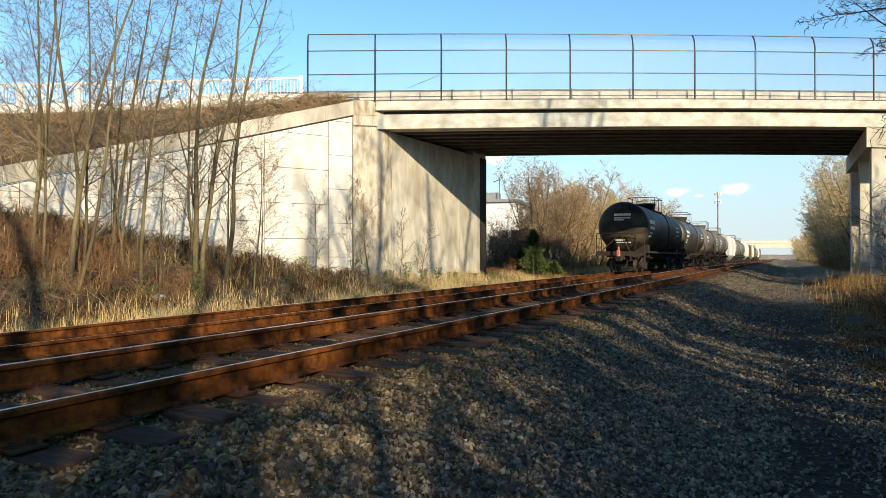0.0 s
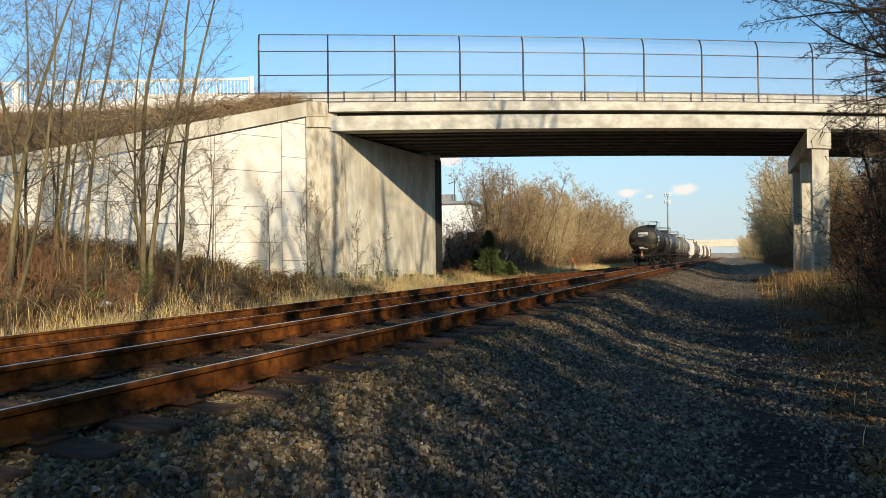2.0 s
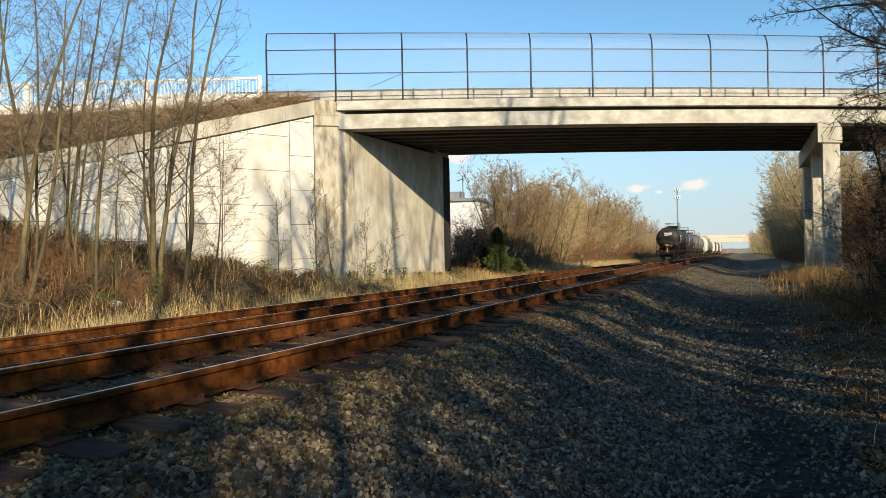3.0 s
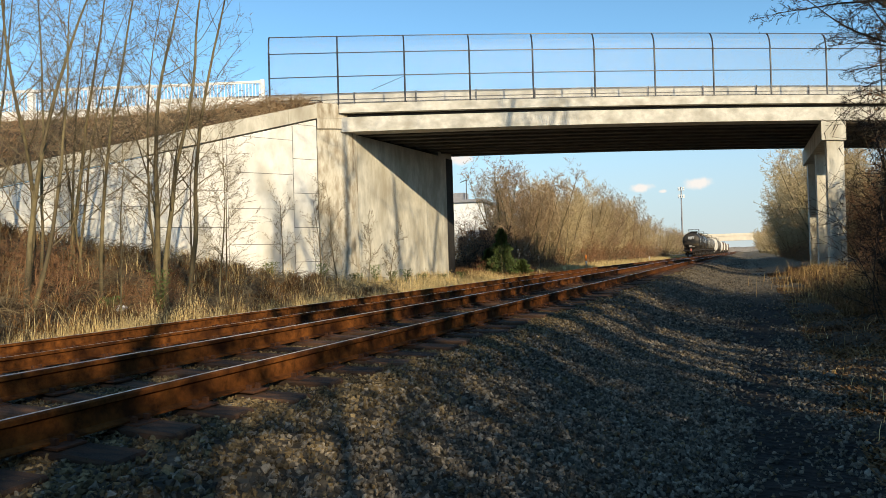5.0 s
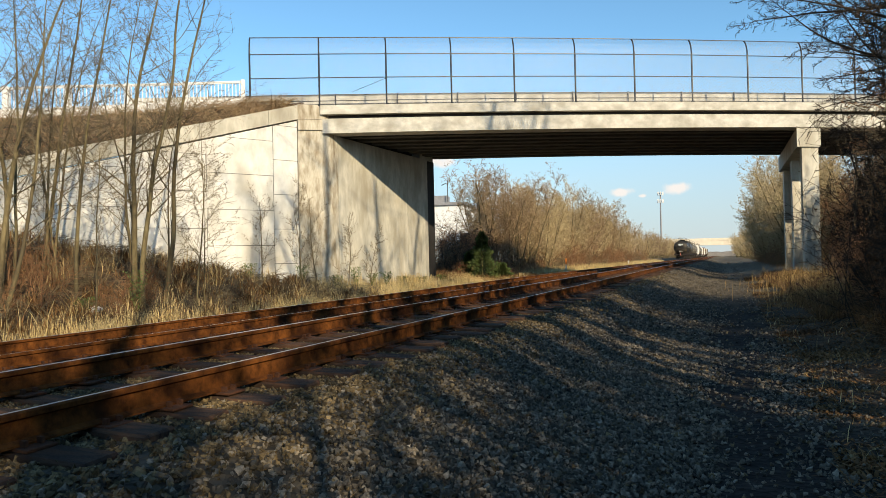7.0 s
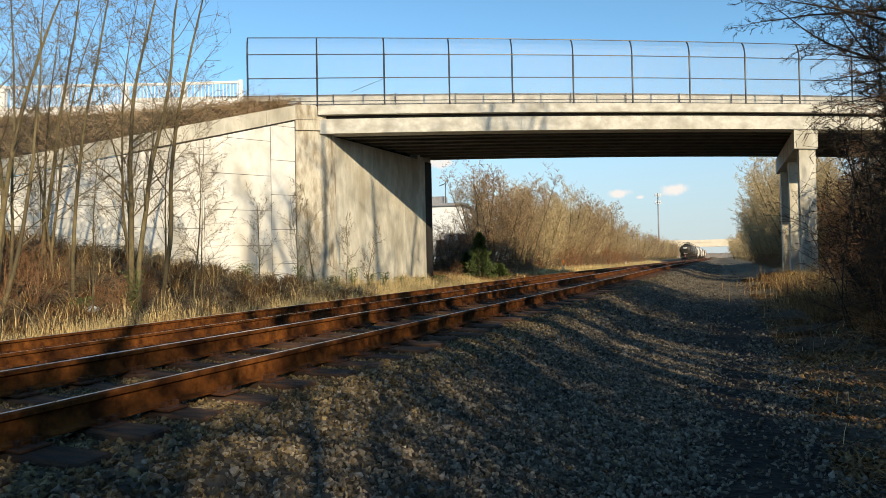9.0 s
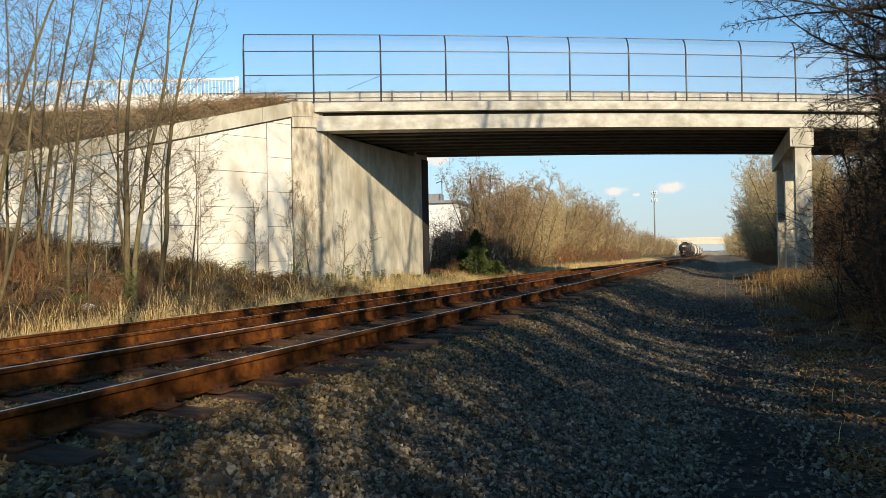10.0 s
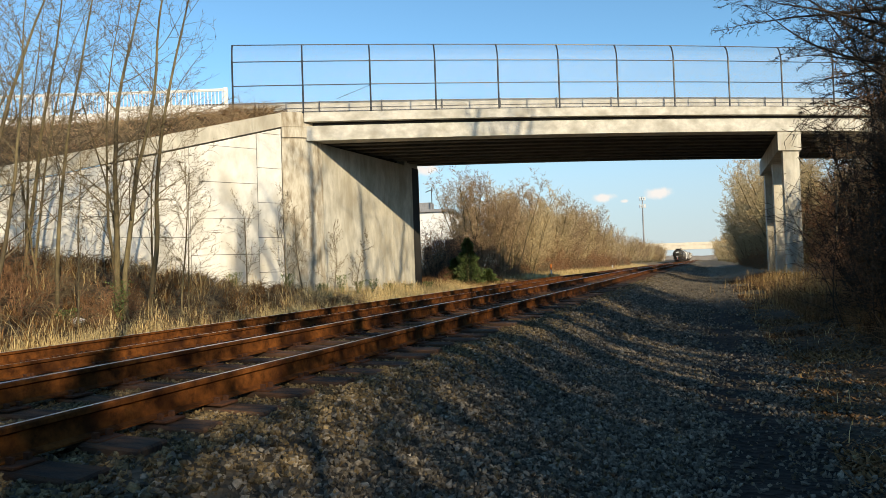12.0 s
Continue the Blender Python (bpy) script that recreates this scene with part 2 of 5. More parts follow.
def ground_material():
    """Gravel by the line, dark trodden earth on the path, dry grass beyond, by distance from the track; painted paler
    ahead for sunlight.
    """
    m = bpy.data.materials.new("lineside_ground")
    m.use_nodes = True
    n, l = m.node_tree.nodes, m.node_tree.links
    b = n["Principled BSDF"]
    b.inputs["Roughness"].default_value = 0.95
    b.inputs["Specular IOR Level"].default_value = 0.2
    geo = n.new("ShaderNodeNewGeometry")
    sep = n.new("ShaderNodeSeparateXYZ")
    l.new(geo.outputs["Position"], sep.inputs[0])
    wob = n.new("ShaderNodeTexNoise")
    wob.inputs["Scale"].default_value, wob.inputs["Detail"].default_value = 0.9, 5
    l.new(geo.outputs["Position"], wob.inputs["Vector"])
    add = n.new("ShaderNodeMath")
    add.operation = "MULTIPLY_ADD"
    l.new(wob.outputs["Fac"], add.inputs[0])
    add.inputs[1].default_value = 2.4
    l.new(sep.outputs["X"], add.inputs[2])
    off = n.new("ShaderNodeMath")
    off.operation = "MULTIPLY_ADD"
    l.new(add.outputs[0], off.inputs[0])
    off.inputs[1].default_value, off.inputs[2].default_value = 1 / 40.0, 0.5 - 1.2 / 40
    zone = n.new("ShaderNodeValToRGB")
    els = zone.color_ramp.elements
    straw, gravel, earth = (0.22, 0.165, 0.088, 1), (0.060, 0.049, 0.034, 1), (0.017, 0.0145, 0.012, 1)
    els[0].position, els[0].color = 0.0, (0.085, 0.055, 0.028, 1)
    els[1].position, els[1].color = 1.0, (0.20, 0.14, 0.075, 1)
    for x, c in ((-14.6, (0.075, 0.048, 0.025, 1)), (-13.4, straw), (-12.6, straw), (-11.7, gravel), (-0.9, gravel), (-0.35, earth), (0.5, earth), (1.1, (0.045, 0.035, 0.024, 1)), (2.0, (0.060, 0.038, 0.020, 1))):
        e = els.new(x / 40 + 0.5)
        e.color = c
    l.new(off.outputs[0], zone.inputs["Fac"])
    vo = n.new("ShaderNodeTexVoronoi")
    vo.inputs["Scale"].default_value = 15
    l.new(geo.outputs["Position"], vo.inputs["Vector"])
    hs = n.new("ShaderNodeHueSaturation")
    mr = n.new("ShaderNodeMapRange")
    mr.inputs["To Min"].default_value, mr.inputs["To Max"].default_value = 0.5, 1.5
    sv = n.new("ShaderNodeSeparateColor")
    l.new(vo.outputs["Color"], sv.inputs[0])
    l.new(sv.outputs[0], mr.inputs["Value"])
    l.new(mr.outputs["Result"], hs.inputs["Value"])
    # Lightens the colour with y: the sunlit look of the ground ahead, painted in.
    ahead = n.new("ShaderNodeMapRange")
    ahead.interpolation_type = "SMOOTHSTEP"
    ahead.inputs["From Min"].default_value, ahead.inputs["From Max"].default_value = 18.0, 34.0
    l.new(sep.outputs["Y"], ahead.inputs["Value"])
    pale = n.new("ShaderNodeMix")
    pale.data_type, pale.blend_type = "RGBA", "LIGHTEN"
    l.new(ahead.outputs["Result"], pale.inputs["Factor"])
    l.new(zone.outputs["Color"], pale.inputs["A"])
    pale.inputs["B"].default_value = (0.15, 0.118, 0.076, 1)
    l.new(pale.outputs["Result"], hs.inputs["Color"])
    l.new(hs.outputs["Color"], b.inputs["Base Color"])
    bp = n.new("ShaderNodeBump")
    bp.inputs["Strength"].default_value, bp.inputs["Distance"].default_value = 0.7, 0.03
    l.new(vo.outputs["Distance"], bp.inputs["Height"])
    l.new(bp.outputs["Normal"], b.inputs["Normal"])
    return m


GROUND = ground_material()


# ---- mesh helpers ----
def link_mesh(name, verts, faces, material, parent=None, label="", smooth=False, mats=None, idx=None):
    me = bpy.data.meshes.new(name)
    me.from_pydata([tuple(v) for v in verts], [], faces)
    for m in (mats or [material]):
        me.materials.append(m)
    if idx:
        me.polygons.foreach_set("material_index", idx)
    if smooth:
        me.polygons.foreach_set("use_smooth", [True] * len(faces))
    me.update()
    ob = new(name, me)
    if parent:
        ob.parent = parent
    if label:
        ob["label"] = label
    return ob


def big_mesh(name, verts, quads, material, parent=None, smooth=False):
    """A large mesh from arrays of vertices and of quads or triangles."""
    verts, quads = np.asarray(verts, np.float32), np.asarray(quads, np.int32)
    k = quads.shape[1]
    me = bpy.data.meshes.new(name)
    me.vertices.add(len(verts))
    me.vertices.foreach_set("co", verts.ravel())
    me.loops.add(quads.size)
    me.loops.foreach_set("vertex_index", quads.ravel())
    me.polygons.add(len(quads))
    me.polygons.foreach_set("loop_start", np.arange(0, quads.size, k, dtype=np.int32))
    me.polygons.foreach_set("use_smooth", np.full(len(quads), smooth))
    me.materials.append(material)
    me.update(calc_edges=True)
    me.validate()
    ob = new(name, me)
    if parent:
        ob.parent = parent
    return ob


def part(name, bm, material, parent=None, label="", smooth=False):
    me = bpy.data.meshes.new(name)
    bmesh.ops.recalc_face_normals(bm, faces=bm.faces)
    bm.to_mesh(me)
    bm.free()
    me.materials.append(material)
    if smooth:
        me.polygons.foreach_set("use_smooth", [True] * len(me.polygons))
    ob = new(name, me)
    if parent:
        ob.parent = parent
    if label:
        ob["label"] = label
    return ob


def box(bm, x0, x1, y0, y1, z0, z1, bevel=0.0, m=None):
    r = bmesh.ops.create_cube(bm, size=1.0)
    vs = r["verts"]
    t = Matrix.LocRotScale(((x0 + x1) / 2, (y0 + y1) / 2, (z0 + z1) / 2), None, (x1 - x0, y1 - y0, z1 - z0))
    bmesh.ops.transform(bm, matrix=(m @ t if m else t), verts=vs)
    if bevel:
        es = list({e for v in vs for e in v.link_edges})
        bmesh.ops.bevel(bm, geom=es, offset=bevel, segments=1, affect="EDGES")
    return bm


def rod(bm, a, b, r, r2=None, sides=6):
    a, b = Vector(a), Vector(b)
    d = b - a
    m = Matrix.Translation((a + b) / 2) @ d.to_track_quat("Z", "Y").to_matrix().to_4x4()
    bmesh.ops.create_cone(bm, cap_ends=True, segments=sides, radius1=r, radius2=r if r2 is None else r2, depth=d.length, matrix=m)
    return bm


def pipe(bm, pts, r, sides=6):
    for a, b in zip(pts, pts[1:]):
        rod(bm, a, b, r, sides=sides)
    return bm


def prism(footprint, z0, z1):
    """Vertices and faces of a footprint raised between two heights (numbers or functions of the point)."""
    f0 = z0 if callable(z0) else (lambda p: z0)
    f1 = z1 if callable(z1) else (lambda p: z1)
    k = len(footprint)
    vs = [(*p, f0(p)) for p in footprint] + [(*p, f1(p)) for p in footprint]
    fs = [tuple(range(k - 1, -1, -1)), tuple(range(k, 2 * k))] + [(i, (i + 1) % k, (i + 1) % k + k, i + k) for i in range(k)]
    return vs, fs


def empty(name, loc=(0, 0, 0)):
    ob = new(name)
    ob.matrix_basis = Matrix.Translation(loc)
    return ob


# ---- the line of the track and the lie of the land ----
NEAR_X, FAR_X, FAR_Z = -3.677 - 0.7525, -3.677 - 4.962 - 0.7525, -0.319


def shift(y):
    """How far the line bends to the left at y."""
    u = np.clip(np.asarray(y, float) - 10, 0, 60)
    return -(2.03e-4 * u * u / 2 + np.clip(np.asarray(y, float) - 70, 0, None) * 0.01218)


def fall(y):
    """The gentle downgrade ahead."""
    return -0.0052 * np.clip(np.asarray(y, float) - 42, 0, 330)


WD = np.array((0.4924, 0.8704))      # the way along the wing wall, towards the bridge
KX, KY = -17.82, 25.64               # the corner where it meets the abutment


def land(x, y):
    x, y = np.asarray(x, float), np.asarray(y, float)
    xs = x - shift(y)
    z = np.interp(xs, (-13.2, -12.2, -11.3, -10.9, -7.95, -7.4, -6.8, -6.25, -5.95, -2.95, -2.6, -1.5, -0.8, 0.0, 0.9, 1.8, 3.0, 6.0, 14.0, 60.0),
                  (-0.86, -0.82, -0.66, -0.575, -0.575, -0.55, -0.47, -0.30, -0.25, -0.25, -0.28, -0.62, -0.74, -0.79, -0.77, -0.70, -0.55, -0.35, 0.1, 0.6))
    run = np.clip((KY - y) / WD[1], 0, 40)
    xw = np.where(y < KY, KX - run * WD[0], np.interp(y, (KY, 38, 46), (-16.8, -16.4, -20)))
    zw = np.where(y < KY, np.interp(run, (0, 4.1, 7, 9, 10.7, 12.1, 20, 40), (-0.25, 0.35, 1.1, 1.4, 1.75, 2.05, 3.6, 5.0)), np.interp(y, (KY, 38, 46, 60, 90), (-0.3, -0.55, -0.4, 0.3, 0.3)))
    k = np.clip((-13.2 - xs) / np.maximum(-13.2 - xw, 0.5), 0, 1)
    k = k * k * (3 - 2 * k) * 0.6 + k * 0.4
    z = np.where(xs < -13.2, -0.86 + (zw + 0.86) * k, z)
    return z + fall(y)


def stretch_lines(*runs):
    out = []
    for a, b, step in runs:
        out += list(np.arange(a, b, step))
    return np.array(out)


gx = stretch_lines((-2600, -200, 300), (-200, -40, 16), (-40, -24, 1.5), (-24, -13, 0.5), (-13, 4, 0.16), (4, 16, 1.0), (16, 60, 5), (60, 2601, 280))
gy = stretch_lines((-600, -60, 90), (-60, -6, 4), (-6, 30, 0.2), (30, 100, 0.6), (100, 400, 5), (400, 3601, 160))
GXX, GYY = np.meshgrid(gx, gy)
GZZ = land(GXX, GYY)


def lump_at(x, y):
    """Small unevenness of the ground, less in the tamped bed of the tracks."""
    xs = x - float(shift(y))
    return (0.3 if -11.2 < xs < -3.0 else 1.0) * (noise.noise((x * 1.1, y * 1.1, 0)) * 0.035 + noise.noise((x * 0.45, y * 0.45, 9)) * (0.06 if y > 16 else 0.02) + noise.noise((x * 3.3, y * 3.3, 5)) * 0.015)


lump = np.array([[lump_at(x, y) if abs(x + 5) < 22 and y < 100 else 0.0 for x in gx] for y in gy])
GZZ = GZZ + lump
ids = np.arange(GXX.size).reshape(GXX.shape)
quads = np.stack([ids[:-1, :-1], ids[:-1, 1:], ids[1:, 1:], ids[1:, :-1]], -1).reshape(-1, 4)
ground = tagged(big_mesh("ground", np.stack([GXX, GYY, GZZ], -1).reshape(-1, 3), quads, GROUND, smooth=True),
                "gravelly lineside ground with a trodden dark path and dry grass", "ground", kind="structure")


# ---- bridge ----
BD = np.array((0.84378, 0.53668))    # the way along the bridge, to the right
BN = np.array((-0.53668, 0.84378))   # across it, away from the eye
BO = np.array((-16.98, 26.18))       # the second fence post
SKEW = 0.695                         # run along the bridge for each metre across it, by the slant of the piers


def crest(s):
    """The rise of the road along the bridge."""
    return 0.035 * s - 0.00055 * s * s


def on_bridge(s, w, z=0.0):
    p = BO + BD * s + BN * w
    return (p[0], p[1], z + crest(s))


def beam(name, s0, s1, w0, w1, z0, z1, material, parent=None, label="", skew=True, steps=1):
    vs, fs = [], []
    for i in range(steps + 1):
        for w, z in ((w0, z0), (w1, z0), (w1, z1), (w0, z1)):
            s = s0 + (s1 - s0) * i / steps + (SKEW * w if skew else 0)
            vs.append(on_bridge(s, w, z))
    for i in range(steps):
        for j in range(4):
            a, b = i * 4 + j, i * 4 + (j + 1) % 4
            fs.append((a, b, b + 4, a + 4))
    fs += [(3, 2, 1, 0), tuple(range(steps * 4, steps * 4 + 4))]
    return link_mesh(name, vs, fs, material, parent, label)


bridge = tagged(empty("road_bridge", on_bridge(10, 0, 7)), "weathered concrete road bridge over the railway", "bridge", kind="structure")
bridge_inv = bridge.matrix_basis.inverted()


def to_bridge(ob):
    ob.parent = bridge
    ob.matrix_parent_inverse = bridge_inv
    return ob


S0, S1 = 0.1, 41.0
to_bridge(beam("fascia_girder", S0, S1, 0.0, 0.9, 6.55, 7.215, GIRDER, None, "sunlit concrete edge girder", steps=14))
# Flanges, webs and underside are coloured dark, standing in for shade below the deck.
for i in range(8):
    w = 1.3 + i * 1.1
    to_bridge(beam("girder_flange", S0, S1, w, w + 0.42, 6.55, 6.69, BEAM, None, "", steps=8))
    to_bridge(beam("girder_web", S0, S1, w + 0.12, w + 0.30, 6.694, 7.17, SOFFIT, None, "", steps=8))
to_bridge(beam("deck_underside", S0, S1, 0.16, 9.5, 7.18, 7.45, SOFFIT, None, "deck underside between the girders, shade painted dark", steps=8))
to_bridge(beam("deck_edge", 0.12, S1, -0.14, 0.5, 7.39, 7.80, GIRDER, None, "concrete deck edge", steps=14))
to_bridge(beam("deck", -0.3, S1, 0.505, 9.1, 7.46, 7.88, CONCRETE, None, "", steps=8))
to_bridge(beam("far_parapet", -0.3, S1, 9.11, 9.5, 7.46, 8.75, GIRDER, None, "", steps=8))
barrier = to_bridge(beam("barrier", -9.0, S1, 2.45, 2.75, 7.885, 8.92, GIRDER, None, "stained concrete roadside barrier", skew=False, steps=14))
to_bridge(beam("sidewalk", -9.0, -0.31, 0.3, 9.0, 7.3, 7.87, CONCRETE, None, "", skew=False))

# low pipe rail on the barrier
low = bmesh.new()
for k, z in ((0, 8.42), (1, 8.88)):
    pipe(low, [on_bridge(s, 2.38, z) for s in np.arange(-5, 40, 6.0)], 0.022, 6)
part("pipe_rail", low, STEEL, barrier, "dark pipe rail along the barrier")
for s in np.arange(-1.15 - 3.05 + 1.9, 36, 3.05):
    b2 = bmesh.new()
    rod(b2, on_bridge(s, 2.38, 7.88), on_bridge(s, 2.38, 8.93), 0.035, sides=6)
    part("rail_post", b2, STEEL, barrier)

# the chain link fence: bent posts, three rails and the wire of each bay
fence = tagged(empty("chain_link_fence", on_bridge(10, 0, 7.9)), "tall chain-link safety fence with inward-bent posts on the bridge edge", "fence")
fence_inv = fence.matrix_basis.inverted()


def to_fence(ob):
    ob.parent = fence
    ob.matrix_parent_inverse = fence_inv
    return ob


BEND = ((0.0, 10.22), (0.02, 10.46), (0.07, 10.68), (0.16, 10.88), (0.27, 11.0))


def fence_line(h):
    """Depth and height of the fence's face at h metres up its length from the foot."""
    pts = [(0.0, 7.86)] + list(BEND)
    for (w0, z0), (w1, z1) in zip(pts, pts[1:]):
        d = math.hypot(w1 - w0, z1 - z0)
        if h <= d:
            return w0 + (w1 - w0) * h / d, z0 + (z1 - z0) * h / d
        h -= d
    return pts[-1]


POST_S = [-3.05] + [3.05 * i for i in range(13)]
for s in POST_S:
    b2 = bmesh.new()
    rod(b2, on_bridge(s, 0, 7.6), on_bridge(s, 0, 10.22), 0.042, sides=8)
    pipe(b2, [on_bridge(s, w, z) for w, z in BEND], 0.036, 8)
    box(b2, -0.09, 0.09, -0.09, 0.09, 0, 0.03, m=Matrix.Translation(on_bridge(s, 0, 7.802)))
    to_fence(part("post", b2, STEEL))
for w, z, r in ((0.0, 8.02, 0.018), (0.0, 9.08, 0.022), (0.0, 10.16, 0.022), (0.27, 11.0, 0.022)):
    for sa, sb in zip(POST_S, POST_S[1:]):
        b2 = bmesh.new()
        rod(b2, on_bridge(sa, w - 0.03, z), on_bridge(sb, w - 0.03, z), r, sides=6)
        to_fence(part("rail", b2, STEEL))
b2 = bmesh.new()
rod(b2, on_bridge(1.5, -0.02, 8.42), on_bridge(3.05, -0.02, 9.04), 0.010, sides=5)
to_fence(part("brace_wire", b2, STEEL, None, "slanting tension wire"))
HLEN = 3.25
for a, b in zip(POST_S, POST_S[1:]):
    vs, fs = [], []
    cuts = (0.0, 2.36, 2.58, 2.85, HLEN)
    count = int((b - a + HLEN) / 0.075)
    for way in (1, -1):
        for i in range(count):
            base = a + i * 0.075 - (HLEN if way > 0 else 0)
            ring = []
            for h in cuts:
                ring.append((base + way * h, h))
            for (s_a, h_a), (s_b, h_b) in zip(ring, ring[1:]):
                lo, hi = min(s_a, s_b), max(s_a, s_b)
                if hi <= a or lo >= b:
                    continue
                t0, t1 = 0.0, 1.0
                for edge in (a, b):
                    t = (edge - s_a) / (s_b - s_a)
                    if 0 < t < 1:
                        inside = (s_a > edge) if edge == a else (s_a < edge)
                        if inside:
                            t1 = min(t1, t)
                        else:
                            t0 = max(t0, t)
                p = [(s_a + (s_b - s_a) * t, h_a + (h_b - h_a) * t) for t in (t0, t1)]
                k = len(vs)
                for s, h in p:
                    w, z = fence_line(h)
                    for ds, dw in ((-0.0032, 0), (0.0032, 0), (0, 0.0045)):
                        vs.append(on_bridge(s + ds, w + dw + way * 0.002, z))
                fs += [(k + j, k + (j + 1) % 3, k + 3 + (j + 1) % 3, k + 3 + j) for j in range(3)]
    to_fence(link_mesh("wire_mesh", vs, fs, WIRE))

# abutment with its rounded end
AD = np.array((0.045, 0.99899))      # along the abutment's face
A0 = np.array((-16.76, 26.315))


def abut(along, back):
    p = A0 + AD * along - np.array((AD[1], -AD[0])) * back
    return (p[0], p[1])


abutment = tagged(empty("bridge_abutment", (A0[0], A0[1], -0.5)), "sunlit stained concrete bridge abutment with a rounded end", "bridge abutment", kind="structure")


def to_abut(ob):
    ob.parent = abutment
    ob.matrix_parent_inverse = abutment.matrix_basis.inverted()
    return ob


corner = np.array(abut(0, 0))
k_pt = np.array((KX, KY))
left_dir = (k_pt - corner) / np.linalg.norm(k_pt - corner)
arc = []
for i in range(9):
    t = i / 8
    p = (corner + left_dir * 0.62) * (1 - t) ** 2 + corner * 2 * t * (1 - t) + np.array(abut(0.62, 0)) * t * t
    arc.append(tuple(p))
end_foot = [tuple(k_pt)] + arc + [abut(0.9, 0), abut(0.9, 1.6), tuple(k_pt + np.array((-0.6, 0.25)))]
vs, fs = prism(end_foot, -1.6, lambda p: 7.86)
to_abut(link_mesh("end_pillar", vs, fs, PILLAR, None, "rounded end pillar with vertical streaks"))
collar = [tuple(np.array(p) + np.array((0.055, -0.06))) for p in [tuple(k_pt)] + arc + [abut(0.6, -0.012)]]
for z0, z1 in ((7.18, 7.83), (6.70, 7.165)):
    foot = collar + [abut(0.6, 0.5), abut(0.4, 1.2)]
    vs, fs = prism(foot, z0, z1)
    to_abut(link_mesh("band", vs, fs, PILLAR))
panels_at = [0.905, 4.3, 7.6, 10.1, 11.0]
for a, b in zip(panels_at, panels_at[1:]):
    back = 0.05 if b == 11.0 else 0.0
    vs, fs = prism([abut(a + 0.008, back), abut(b - 0.008, back), abut(b - 0.008, 1.4), abut(a + 0.008, 1.4)], -1.6, 6.54)
    to_abut(link_mesh("wall_bay", vs, fs, CONCRETE))
# Back wall coloured dark too, for the shade behind the girder ends.
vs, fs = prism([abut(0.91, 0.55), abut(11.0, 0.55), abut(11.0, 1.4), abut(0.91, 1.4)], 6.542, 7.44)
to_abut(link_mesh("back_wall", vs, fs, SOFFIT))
vs, fs = prism([abut(9.3, 0.06), abut(10.99, 0.06), abut(10.99, 0.545), abut(9.3, 0.545)], 6.544, 7.17)
to_abut(link_mesh("bearing_cheek", vs, fs, CONCRETE))
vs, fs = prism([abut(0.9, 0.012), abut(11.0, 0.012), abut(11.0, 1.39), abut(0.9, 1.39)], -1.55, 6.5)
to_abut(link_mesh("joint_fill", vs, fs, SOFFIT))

# pier with a cap and three columns
pier = tagged(empty("bridge_pier", on_bridge(24.7, 0.2, -1.5)), "concrete bridge pier with a deep cap on square columns", "bridge pier", kind="structure")


def to_pier(ob):
    ob.parent = pier
    ob.matrix_parent_inverse = pier.matrix_basis.inverted()
    return ob


PN = np.array(on_bridge(24.02, 0.02)[:2])
PV, PW = np.array((-0.012, 0.99993)), BD * 1.36


def pier_foot(a0, a1, b0, b1):
    """A footprint between two lengths along the pier and two shares of its width."""
    return [tuple(PN + PV * a + PW * b) for a, b in ((a0, b0), (a0, b1), (a1, b1), (a1, b0))]


vs, fs = prism(pier_foot(0, 12.2, 0, 1), lambda p: 6.08, lambda p: 7.05)
to_pier(link_mesh("cap", vs, fs, CONCRETE, None, "deep pier cap"))
for a in (0.12, 5.6, 11.1):
    vs, fs = prism(pier_foot(a, a + 0.95, 0.2, 0.9), -1.8, 6.078)
    to_pier(link_mesh("column", vs, fs, CONCRETE))

# the closing abutment past the second span
vs, fs = prism([on_bridge(40.5, -0.5)[:2], on_bridge(43, -0.5)[:2], on_bridge(50, 10)[:2], on_bridge(47.4, 10)[:2]], -1, 7.7)
tagged(link_mesh("far_abutment", vs, fs, CONCRETE), "concrete abutment at the end of the second span", "bridge abutment", kind="structure")

# ---- wing wall of staggered concrete panels ----
wing = tagged(empty("wing_wall", (KX, KY, -0.2)), "pale retaining wing wall of staggered concrete panels with a sloping coping", "retaining wall", kind="structure")
WINV = wing.matrix_basis.inverted()
WBACK = np.array((-WD[1], WD[0]))    # into the bank
WLEN = 23.5


def on_wing(t, back, z):
    """t metres from the bridge corner along the wall."""
    p = np.array((KX, KY)) - WD * t + WBACK * back
    return (p[0], p[1], z)


def cope(t):
    return 7.175 - 0.293 * t


def clip_panel(t0, t1, z0, z1):
    poly = [(t0, z0), (t1, z0), (t1, z1), (t0, z1)]
    out = []
    for (ta, za), (tb, zb) in zip(poly, poly[1:] + poly[:1]):
        da, db = cope(ta) - 0.06 - za, cope(tb) - 0.06 - zb
        if da >= 0:
            out.append((ta, za))
        if da * db < 0:
            k = da / (da - db)
            out.append((ta + (tb - ta) * k, za + (zb - za) * k))
    return out


def wing_part(name, poly, b0, b1, material, label=""):
    k = len(poly)
    vs = [on_wing(t, b0, z) for t, z in poly] + [on_wing(t, b1, z) for t, z in poly]
    fs = [tuple(range(k)), tuple(range(2 * k - 1, k - 1, -1))] + [((i + 1) % k, i, i + k, (i + 1) % k + k) for i in range(k)]
    ob = link_mesh(name, vs, fs, material, None, label)
    ob.parent = wing
    ob.matrix_parent_inverse = WINV
    return ob


